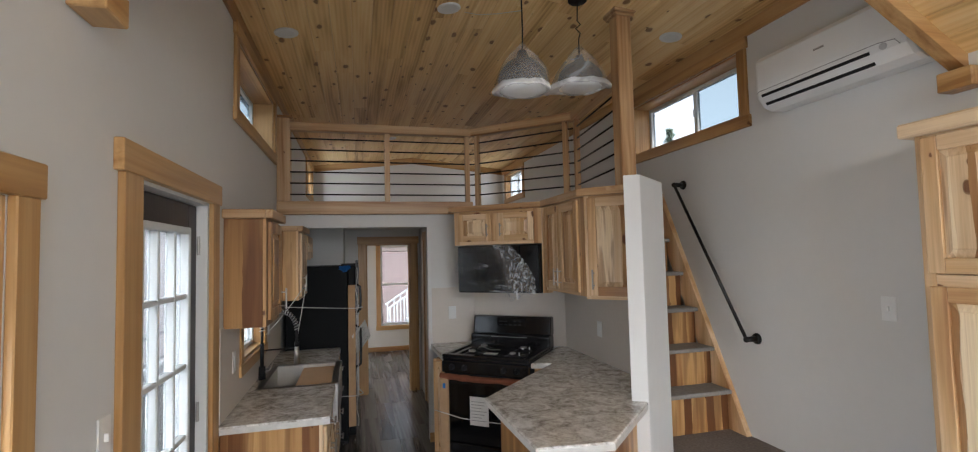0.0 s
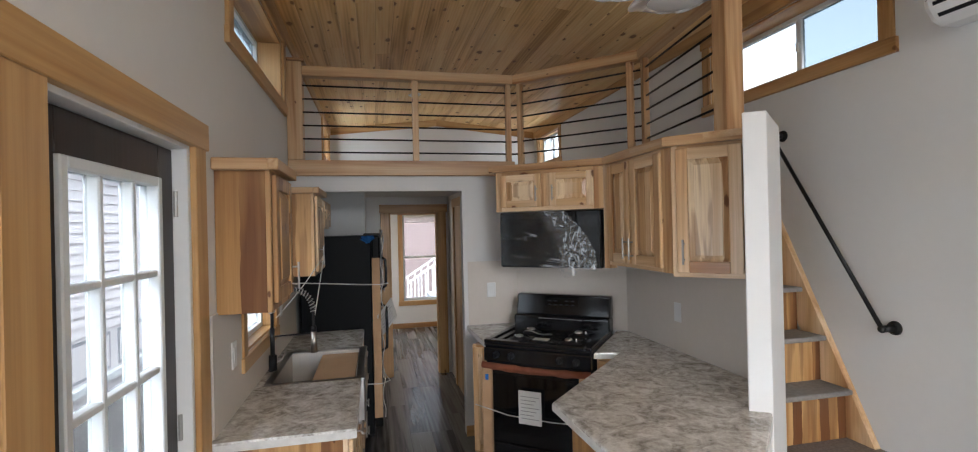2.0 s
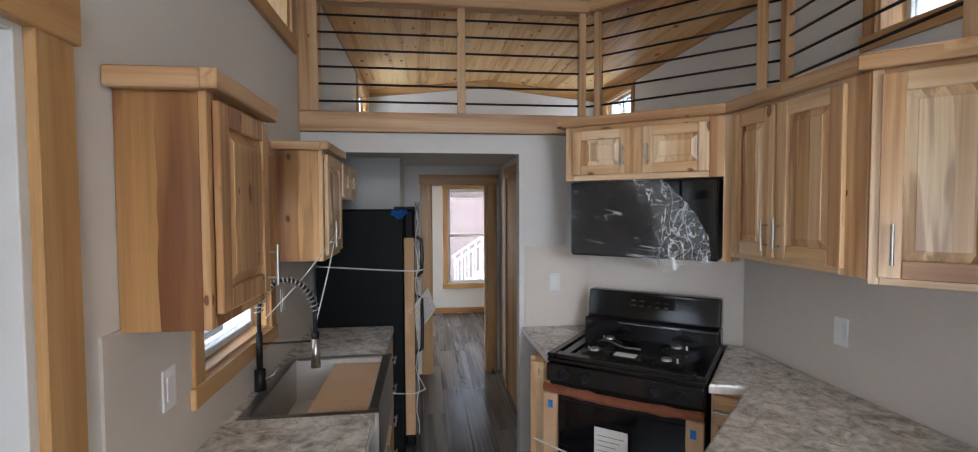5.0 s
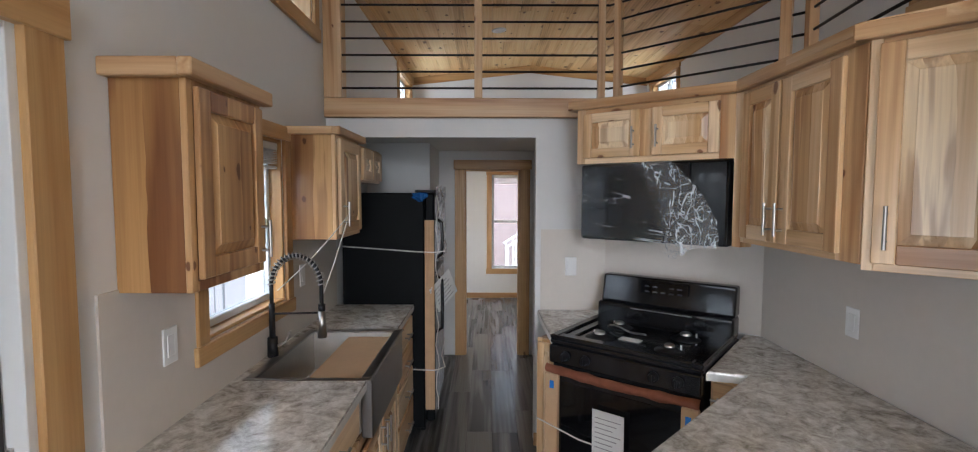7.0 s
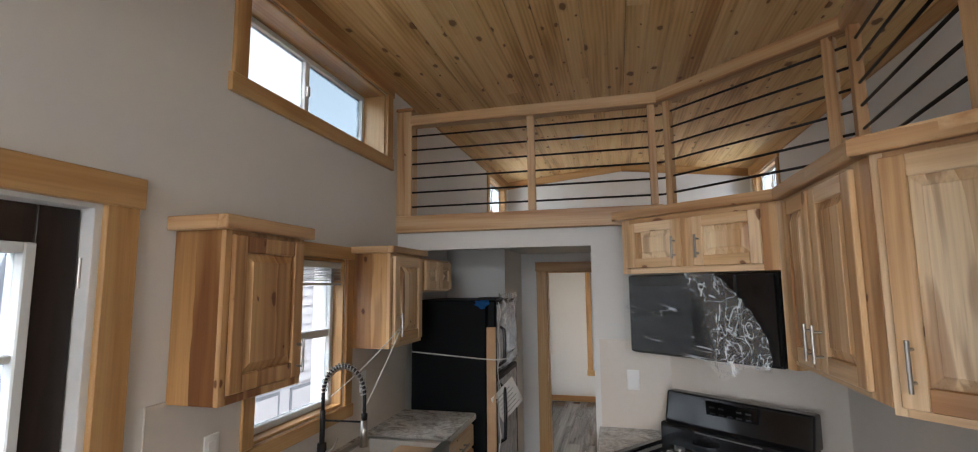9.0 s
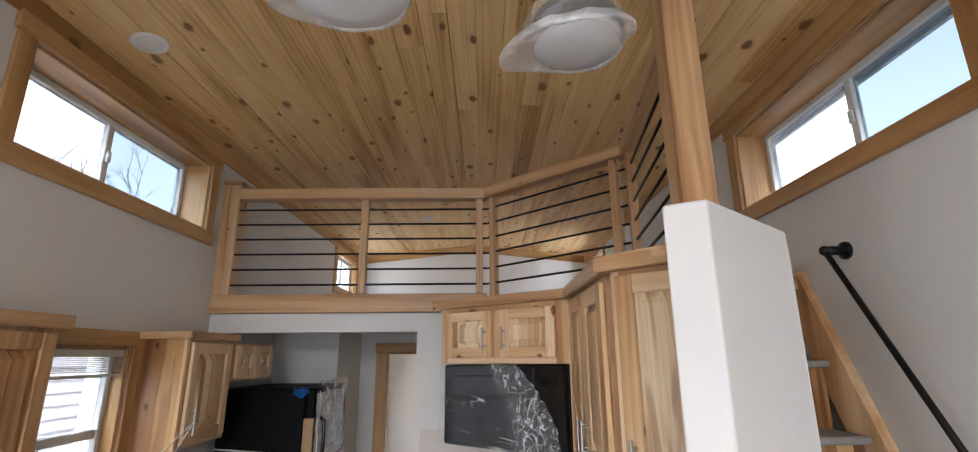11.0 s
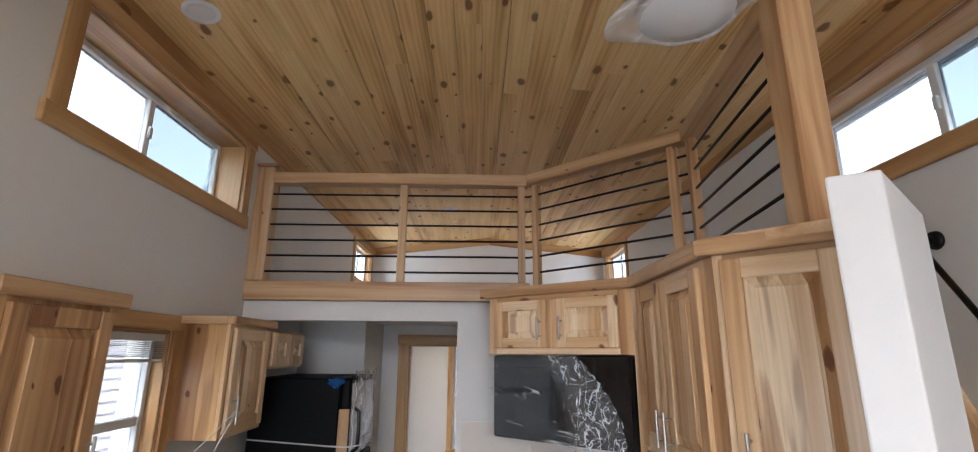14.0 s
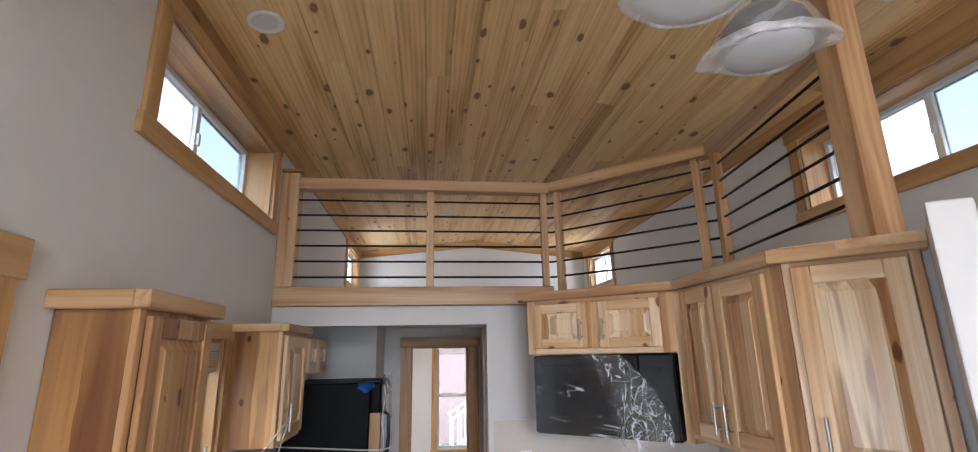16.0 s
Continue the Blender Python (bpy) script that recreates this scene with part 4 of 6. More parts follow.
# ---- range ----
def gas_range():
    t = thing("gas_range", "black gas range with a paper tag, red tape strip still on", "range", Matrix.Translation(diag(-0.38, 0.32)) @ pose(0, 0, 0, 0, 0, AD))
    w, d = 0.76, 0.70
    B("body", (0.004, w - 0.004, 0.03, d, 0.10, 0.895), BLACKMAT, t, 0.004)
    B("cooktop", (0, w, 0.0, d - 0.06, 0.895, 0.922), BLACK, t, 0.009, "glossy black cooktop")
    for x0, x1, y0, y1, z1 in ((0.0, 0.045, 0.0, d - 0.15, 0.944), (w - 0.045, w, 0.0, d - 0.15, 0.944), (0.045, w - 0.045, 0.0, 0.06, 0.944), (0.045, 0.10, 0.06, d - 0.15, 0.933), (w - 0.10, w - 0.045, 0.06, d - 0.15, 0.933), (0.10, w - 0.10, 0.06, 0.09, 0.933), (0.10, w - 0.10, d - 0.21, d - 0.15, 0.933)):
        B("rim", (x0, x1, y0, y1, 0.92, z1), BLACK, t, 0.006)
    for x, y in ((0.155, 0.20), (0.605, 0.20), (0.155, 0.45), (0.605, 0.45)):
        part("igniter", cyl(bmesh.new(), (x, y, 0.922), (x, y, 0.95), 0.0045, seg=10), WHITEPL, t, "white ceramic igniter pin")
    for x in (0.03, w - 0.055):
        B("tape_tab", (x, x + 0.024, -0.0475, -0.0455, 0.68, 0.72), TAPE, t, 0, "blue tape tab")
    part("guard_base", box(bmesh.new(), 0.002, w - 0.002, d - 0.155, d - 0.02, 0.905, 1.03, 0.022, 3), BLACK, t, "glossy black step below the backguard")
    g = box(bmesh.new(), 0.006, w - 0.006, d - 0.11, d, 1.022, 1.185, 0.016, 3)
    for v in g.verts:
        if v.co.y < d - 0.05 and v.co.z > 1.1:
            v.co.y += 0.03
    guard = part("backguard", g, BLACK, t, "glossy black backguard")
    B("vent_slot", (0.21, w - 0.21, d - 0.1575, d - 0.15, 1.008, 1.013), STEEL, guard, 0)
    c = B("clock_panel", (0.245, 0.515, d - 0.096, d - 0.086, 1.085, 1.17), BLACKGLASS, guard, 0.003)
    for i in range(5):
        for j in range(2):
            if (i, j) != (2, 1):
                B("button", (0.27 + i * 0.046, 0.295 + i * 0.046, d - 0.0985, d - 0.096, 1.105 + j * 0.03, 1.113 + j * 0.03), plainbtn, c, 0)
    for x, y, r in ((0.20, 0.17, 0.045), (0.56, 0.17, 0.04), (0.20, 0.42, 0.04), (0.56, 0.42, 0.045)):
        bm = bmesh.new()
        lathe(bm, [(r + 0.03, 0.0), (r + 0.03, 0.003), (r + 0.012, 0.005), (r, 0.012), (r * 0.9, 0.02), (0.0, 0.021)], 24, (x, y, 0.9225))
        bu = part("burner", bm, BLACKMAT, t, "", True)
        part("burner_base", lathe(bmesh.new(), [(r * 0.62, 0.018), (r * 0.62, 0.03), (r * 0.5, 0.034), (0.0, 0.034)], 20, (x, y, 0.9225)), STEEL, bu, "bare aluminium burner head", True)
    B("label_card", (0.29, 0.40, 0.19, 0.25, 0.9235, 0.926), PAPER, t, 0, "white instruction card")
    tube_pts = [(0.17 + 0.03 * i, 0.36 - 0.012 * i, 0.945 + 0.006 * math.sin(i)) for i in range(9)]
    part("protective_tie", tube(bmesh.new(), tube_pts, 0.005), STEEL, t)
    B("control_panel", (0.004, w - 0.004, -0.012, 0.03, 0.80, 0.893), BLACK, t, 0.006)
    for x in (0.10, 0.21, 0.55, 0.66):
        bm = bmesh.new()
        cyl(bm, (x, -0.012, 0.848), (x, -0.018, 0.848), 0.026, seg=24)
        cyl(bm, (x, -0.018, 0.848), (x, -0.042, 0.848), 0.021, 0.017, 24)
        box(bm, x - 0.004, x + 0.004, -0.05, -0.04, 0.83, 0.866, 0.002)
        part("knob", bm, BLACKMAT, t)
    door = B("oven_door", (0.012, w - 0.012, -0.02, 0.03, 0.26, 0.775), BLACK, t, 0.008)
    B("oven_window", (0.07, w - 0.07, -0.023, -0.018, 0.33, 0.72), BLACKGLASS, door, 0.002)
    bm = bmesh.new()
    rows = [[bm.verts.new((x * w / 30, -0.026 - 0.02 * math.sin(math.pi * v / 4) - 0.008 * noise.noise(Vector((x * 0.5, v * 0.9, 3.0))), 0.80 - 0.012 * v + 0.007 * noise.noise(Vector((x * 0.28, v * 0.4, 7.0))) - 0.010 * math.sin(math.pi * x / 30))) for x in range(31)] for v in range(5)]
    for a, b in zip(rows, rows[1:]):
        for x in range(30):
            bm.faces.new((a[x], a[x + 1], b[x + 1], b[x]))
    bmesh.ops.solidify(bm, geom=bm.faces[:], thickness=0.003)
    part("tape_strip", bm, COPPERTAPE, t, "crumpled red-brown protective strip", True)
    for x in (0.0, w - 0.075):
        B("corner_post", (x, x + 0.075, -0.045, -0.02, 0.12, 0.755), CARDBOARD, t, 0.004, "pale cardboard corner post")
    B("drawer", (0.012, w - 0.012, -0.018, 0.03, 0.10, 0.25), BLACK, t, 0.008)
    part("strap", tube(bmesh.new(), [(-0.05, -0.046, 0.50), (0.2, -0.05, 0.46), (0.5, -0.05, 0.455), (0.78, -0.046, 0.47)], 0.004), STRING, t, "white packing strap")
    tag = B("paper_tag", (0.275, 0.435, -0.056, -0.053, 0.42, 0.64), PAPER, t, 0, "white printed paper tag")
    for k in range(7):
        B("print_line", (0.29, 0.42 - 0.02 * (k % 3), -0.0568, -0.056, 0.60 - 0.024 * k, 0.604 - 0.024 * k), greyink, tag, 0)
    B("foot", (0.05, 0.09, 0.06, 0.10, 0, 0.10), BLACKMAT, t, 0)
    B("foot", (w - 0.09, w - 0.05, 0.06, 0.10, 0, 0.10), BLACKMAT, t, 0)
    B("foot", (0.05, 0.09, d - 0.10, d - 0.06, 0, 0.10), BLACKMAT, t, 0)
    B("foot", (w - 0.09, w - 0.05, d - 0.10, d - 0.06, 0, 0.10), BLACKMAT, t, 0)


WHITEFILM = plain("milky_film", (0.55, 0.57, 0.60), 0.18, 0, 0.6, 0.35, 16, 0.5, 40)
plainbtn = plain("button_print", (0.022, 0.023, 0.025), 0.5)
greyink = plain("grey_print", (0.33, 0.31, 0.30), 0.7)
gas_range()


def microwave():
    t = thing("microwave", "black over-range microwave half wrapped in clear plastic film", "microwave", Matrix.Translation(diag(-0.38, 0.0)) @ pose(0, 0, 0, 0, 0, AD))
    w = 0.76
    B("body", (0.0, w, 0.03, 0.40, 1.418, 1.828), BLACKMAT, t, 0.004)
    B("door", (0.0, 0.585, 0.0, 0.03, 1.425, 1.826), BLACK, t, 0.008)
    B("window", (0.05, 0.47, -0.003, 0.001, 1.475, 1.775), BLACKGLASS, t, 0.002)
    B("control_panel", (0.589, w, 0.0, 0.03, 1.425, 1.826), BLACK, t, 0.006)
    B("display", (0.63, 0.73, -0.002, 0.001, 1.73, 1.77), BLACKGLASS, t, 0)
    B("vent_slat", (0.02, w - 0.02, 0.004, 0.03, 1.806, 1.808), BLACKMAT, t, 0)
    B("door_grip", (0.560, 0.585, -0.006, 0.002, 1.44, 1.81), BLACK, t, 0.003)
    return t


micro = microwave()


# ---- refrigerator ----
def refrigerator():
    t = thing("refrigerator", "black refrigerator with shipping straps, corner boards and tape", "refrigerator")
    x0, x1, y0, y1, zt = -0.66, -0.10, 4.96, 5.70, 1.675
    B("cabinet", (x0, x1, y0, y1, 0.03, zt), FRIDGE, t, 0.008)
    up = B("freezer_door", (x1 + 0.006, x1 + 0.07, y0, y1, 1.17, zt), FRIDGE, t, 0.012)
    lo = B("lower_door", (x1 + 0.006, x1 + 0.07, y0, y1, 0.08, 1.155), FRIDGE, t, 0.012)
    for d, z0, z1 in ((up, 1.22, 1.5), (lo, 0.7, 1.1)):
        part("handle", tube(bmesh.new(), [(x1 + 0.07, y0 + 0.06, z0), (x1 + 0.115, y0 + 0.06, z0 + 0.03), (x1 + 0.12, y0 + 0.06, (z0 + z1) / 2), (x1 + 0.115, y0 + 0.06, z1 - 0.03), (x1 + 0.07, y0 + 0.06, z1)], 0.012, 10), BLACK, d, "", True)
    B("corner_board", (x1 + 0.004, x1 + 0.07, y0 - 0.012, y0 - 0.002, 0.17, 1.49), CARDBOARD, t, 0.002, "brown cardboard corner board")
    for k in range(3):
        B("board_ply", (x1 + 0.008 + 0.021 * k, x1 + 0.026 + 0.021 * k, y0 - 0.015, y0 - 0.012, 0.17, 1.49), CARDBOARD, t, 0.001, "brown cardboard strip")
    for z in (0.45, 1.27):
        pts = [(x0, y0 - 0.005, z + 0.04), (x1 - 0.05, y0 - 0.016, z + 0.005), (x1 + 0.06, y0 - 0.016, z), (x1 + 0.09, y0 + 0.0, z), (x1 + 0.135, y0 + 0.06, z), (x1 + 0.09, y0 + 0.3, z), (x1 + 0.075, y1, z)]
        part("strap", tube(bmesh.new(), pts, 0.0045), STRING, t, "white packing strap")
    rng = random.Random(5)
    bm = bmesh.new()
    rows = []
    for k in range(5):
        v = k / 4
        rows.append([bm.verts.new((x1 - 0.075 + 0.10 * u / 6 + 0.012 * rng.uniform(-1, 1) * v, y0 - 0.006 - 0.012 * rng.random(), zt + 0.004 - v * (0.03 + 0.035 * math.sin(math.pi * u / 6)) - 0.006 * rng.random())) for u in range(7)])
    for a, b in zip(rows, rows[1:]):
        for u in range(6):
            bm.faces.new((a[u], a[u + 1], b[u + 1], b[u]))
    bmesh.ops.solidify(bm, geom=bm.faces[:], thickness=0.0015)
    part("tape", bm, TAPE, t, "crumpled blue tape")
    lab = B("energy_label", (-0.001, 0.001, -0.11, 0.11, -0.12, 0.12), PAPER, t, 0, "hanging paper label")
    lab.matrix_basis = Matrix.Translation((x1 + 0.125, y0 + 0.10, 0.985)) @ pose(0, 0, 0, 38, 12, -35)
    for k in range(6):
        B("print_line", (0.001, 0.0016, -0.085, 0.06 + 0.02 * (k % 2), 0.07 - 0.032 * k, 0.076 - 0.032 * k), greyink, lab, 0)
    # loose packing cord that hangs down the doors
    cord = [(x1 + 0.085 + 0.012 * math.sin(k * 1.7), y0 + 0.03 + 0.02 * math.sin(k * 0.9), 1.66 - 0.075 * k) for k in range(21)]
    part("loose_cord", tube(bmesh.new(), cord, 0.0035, 6), STRING, t, "loose white packing cord", True)
    for z0, z1 in ((1.20, 1.645), (0.16, 1.12)):
        bm = bmesh.new()
        rows = []
        for k in range(19):
            z = z0 + (z1 - z0) * k / 18
            rows.append([bm.verts.new((x1 + 0.074 + 0.012 * abs(noise.noise(Vector((u * 0.9, z * 9, 1.0)))), y0 + 0.004 + u * 0.05, z)) for u in range(14)])
        for a, b in zip(rows, rows[1:]):
            for u in range(13):
                bm.faces.new((a[u], a[u + 1], b[u + 1], b[u]))
        part("door_film", bm, WHITEFILM, t, "wrinkled milky protective film", True)
    B("top_wrap", (x1 - 0.06, x1 + 0.075, y0 - 0.004, y0 + 0.2, zt + 0.001, zt + 0.02), BLACKMAT, t, 0.004)
    for x in (x0 + 0.05, x1 - 0.02):
        for y in (y0 + 0.05, y1 - 0.05):
            part("foot", cyl(bmesh.new(), (x, y, 0), (x, y, 0.03), 0.018), BLACKMAT, t)


refrigerator()


# ---- sink, tap and what lies in the sink ----
def sink():
    t = thing("apron_sink", "dark steel apron-front sink", "sink")
    x0, x1, y0, y1, zt, zb, th = SX0, -0.135, SY0, SY1, 0.918, 0.70, 0.014
    B("rim_side", (x0, x1, y0, y0 + 0.03, 0.905, zt), DARKSTEEL, t, 0.003)
    B("rim_side", (x0, x1, y1 - 0.03, y1, 0.905, zt), DARKSTEEL, t, 0.003)
    B("rim_back", (x0, x0 + 0.04, y0 + 0.03, y1 - 0.03, 0.905, zt), DARKSTEEL, t, 0.003)
    B("apron", (x1 - 0.05, x1, y0 + 0.03, y1 - 0.03, 0.66, zt), DARKSTEEL, t, 0.006)
    bm = bmesh.new()
    box(bm, x0 + 0.02, x1 - 0.05, y0 + 0.015, y1 - 0.015, zb - th, zb)
    box(bm, x0 + 0.02, x0 + 0.034, y0 + 0.015, y1 - 0.015, zb, 0.905)
    box(bm, x0 + 0.034, x1 - 0.05, y0 + 0.015, y0 + 0.029, zb, 0.905)
    box(bm, x0 + 0.034, x1 - 0.05, y1 - 0.029, y1 - 0.015, zb, 0.905)
    part("basin", bm, plain("satin_steel", (0.58, 0.55, 0.51), 0.48, 0.85, 0.5, 0.06, 12), t, "brushed steel basin")
    part("drain", lathe(bmesh.new(), [(0.045, 0.0), (0.045, 0.003), (0.03, 0.003), (0.025, -0.004), (0, -0.004)], 20, (-0.40, 3.92, zb + 0.0005)), DARKSTEEL, t, "", True)


sink()
tagged(B("cutting_board", (-0.425, -0.188, 3.585, 4.25, 0.872, 0.89), plain("bare_birch", (0.56, 0.38, 0.23), 0.55, 0, 0.3, 0.08, 6), None, 0.004), "pale wooden board laid across the sink", "board").matrix_world = Matrix.Translation((0, 0, 0)) 


def tap():
    t = thing("kitchen_tap", "black spring-neck kitchen tap with steel head", "tap", pose(-0.66, 3.84, 0.915))
    part("base", cyl(bmesh.new(), (0, 0, 0), (0, 0, 0.09), 0.024, 0.022, 20), BLACKMAT, t, "", True)
    part("stem", cyl(bmesh.new(), (0, 0, 0.09), (0, 0, 0.25), 0.013, seg=16), BLACKMAT, t, "", True)
    part("lever", tube(bmesh.new(), [(0.02, 0, 0.05), (0.05, 0.02, 0.06), (0.07, 0.03, 0.11)], 0.005), STEEL, t, "", True)
    arc = []
    for k in range(25):
        a = math.pi * k / 24
        arc.append(Vector((0.115 - 0.115 * math.cos(a), 0.0, 0.33 + 0.14 * math.sin(a))))
    pts = [Vector((0, 0, 0.25)), Vector((0, 0, 0.29))] + arc + [Vector((0.23, 0, 0.26)), Vector((0.23, 0, 0.20))]
    part("hose", tube(bmesh.new(), pts, 0.009, 10), BLACKMAT, t, "", True)
    # spring wound round the hose
    coil = []
    n = len(arc)
    for k in range(22 * 14):
        f = k / (22 * 14 - 1) * (n - 1)
        i = min(int(f), n - 2)
        p = arc[i].lerp(arc[i + 1], f - i)
        d = (arc[i + 1] - arc[i]).normalized()
        s = Vector((0, 1, 0))
        u = d.cross(s)
        a = k / 14 * 6.28319
        coil.append(p + 0.0155 * (math.cos(a) * s + math.sin(a) * u))
    part("spring", tube(bmesh.new(), coil, 0.0032, 6), STEEL, t, "bright steel spring", True)
    part("bracket", tube(bmesh.new(), [(0, 0, 0.20), (0.21, 0, 0.205)], 0.005), BLACKMAT, t)
    part("spray_head", cyl(bmesh.new(), (0.23, 0, 0.22), (0.23, 0, 0.09), 0.015, 0.021, 20), STEEL, t, "brushed steel spray head", True)
    part("cap", cyl(bmesh.new(), (0.23, 0, 0.245), (0.23, 0, 0.215), 0.016, seg=16), BLACKMAT, t, "", True)


tap()


# ---- loft railing ----
def railing():
    t = thing("loft_railing", "pale wood loft railing with thin black metal rods", "railing")
    ZT, ZB = 2.915, 2.215
    post = B("end_post", (XL + 0.002, XL + 0.115, 4.75, 4.862, 2.273, 3.03), R[2], t, 0.004)
    B("post_cap", (XL + 0.002, XL + 0.135, 4.73, 4.882, 3.03, 3.05), R[0], post, 0.004)
    K1, K2, P = Vector((1.10, 4.77)), Vector((1.865, 4.01)), Vector((1.735, 2.98))
    runs = [(Vector((XL + 0.115, 4.77)), K1, 2.272, ((0.86, 0.05), (1.635, 0.045))), (K1, K2, 2.182, ((0.065, 0.045), (0.99, 0.05))), (K2, P, 2.182, ((0.045, 0.05),))]
    for a, b, zb, bal in runs:
        d = (b - a)
        L = d.length
        u = d / L
        m = Matrix.Translation((a.x, a.y, 0)) @ pose(0, 0, 0, 0, 0, math.degrees(math.atan2(u.y, u.x)))
        rail = B("top_rail", (0.0, L, -0.045, 0.045, ZT, 2.99), R[0], t, 0.006)
        rail.matrix_basis = m
        for x, wd in bal:
            k = B("baluster", (x - wd / 2, x + wd / 2, -0.022, 0.022, zb, ZT), R[2], t, 0.003)
            k.matrix_basis = m
        for j in range(6):
            z = 2.335 + j * 0.1026
            r = part("rod", cyl(bmesh.new(), (0.0, 0, z), (L, 0, z), 0.0068, seg=10), IRON, t, "black metal rod", True)
            r.matrix_basis = m
    return t


railing()
newel = thing("newel_post", "square wooden post from stair wall to ceiling", "post", Matrix.Translation((1.715, 2.925, 0)) @ pose(0, 0, 0, 0, 0, 0))
B("shaft", (-0.052, 0.052, -0.052, 0.052, 2.182, 3.345), R[2], newel, 0.005)
bm = bmesh.new()
for a, z0, z1 in ((0.07, 3.31, 3.33), (0.08, 3.33, 3.37)):
    box(bm, -a, a, -a, a, z0, z1, 0.004)
part("capital", bm, R[0], newel)
bm = prism(bmesh.new(), [(1.46, 3.85), (1.45, 3.10), (1.735, 2.79), (1.81, 2.85), (1.91, 2.83), (1.91, 3.72), (1.80, 4.14)], 2.151, 2.184)
tagged(part("ledge", bm, R[1]), "wooden ledge above the wall cabinets", "ledge", "", "structure")

# ---- stair ----
def stair():
    t = thing("loft_stair", "steep wooden loft stair with grey treads", "stair")
    xa, xb = 1.905, 2.485
    bm = bmesh.new()
    prof = [(2.84, 0.50), (3.72, 2.235), (3.80, 2.235), (3.80, 2.05), (3.02, 0.50)]
    vs = [[bm.verts.new((x, y, z)) for y, z in prof] for x in (2.488, 2.528)]
    bm.faces.new(vs[0])
    bm.faces.new(vs[1][::-1])
    for i in range(5):
        j = (i + 1) % 5
        bm.faces.new((vs[0][i], vs[1][i], vs[1][j], vs[0][j]))
    bmesh.ops.recalc_face_normals(bm, faces=bm.faces[:])
    part("stringer", bm, H[2], t, "hickory stringer against the wall")
    y, z = 2.95, 0.78
    rise, run = 0.266, 0.158
    for i in range(6):
        zz, yy = z + i * rise, y + i * run
        B("riser", (xa, xb, yy + 0.05, yy + 0.068, zz - rise - (0.02 if i == 0 else 0.0), zz - 0.028), HPX, t, 0.001)
        if i < 5:
            B("tread", (xa, xb, yy, yy + run + 0.09, zz - 0.028, zz), TREAD, t, 0.006, "grey carpeted tread")
    land = tagged(part("stair_landing", prism(bmesh.new(), [(1.62, 2.15), (XR - 0.002, 2.15), (XR - 0.002, 3.02), (1.905, 3.02), (1.905, 2.79), (1.62, 2.54)], 0, 0.50), CARPET), "grey-brown carpeted box landing below the stair", "landing")


HPX = wood("hickory_riser", (0.60, 0.36, 0.15), (0.44, 0.225, 0.08), (0.17, 0.068, 0.024), 2, 0.35, 0.06, 0.2, False, 1.0, 2.0, heart=0.7, heart_at=0.54)
stair()


def handrail():
    t = thing("handrail", "black iron pipe handrail on the stair wall", "handrail")
    a, b = Vector((XR - 0.088, 3.437, 2.268)), Vector((XR - 0.086, 2.75, 1.158))
    part("pipe", cyl(bmesh.new(), a, b, 0.0112, seg=16), IRON, t, "", True)
    for p in (a, b):
        bm = bmesh.new()
        cyl(bm, p, (XR - 0.012, p.y, p.z), 0.018, seg=16)
        bmesh.ops.create_uvsphere(bm, u_segments=14, v_segments=8, radius=0.02, matrix=Matrix.Translation(p))
        br = part("elbow", bm, IRON, t, "", True)
        part("flange", cyl(bmesh.new(), (XR - 0.014, p.y, p.z), (XR - 0.001, p.y, p.z), 0.034, 0.037, 24), IRON, br, "", True)


handrail()


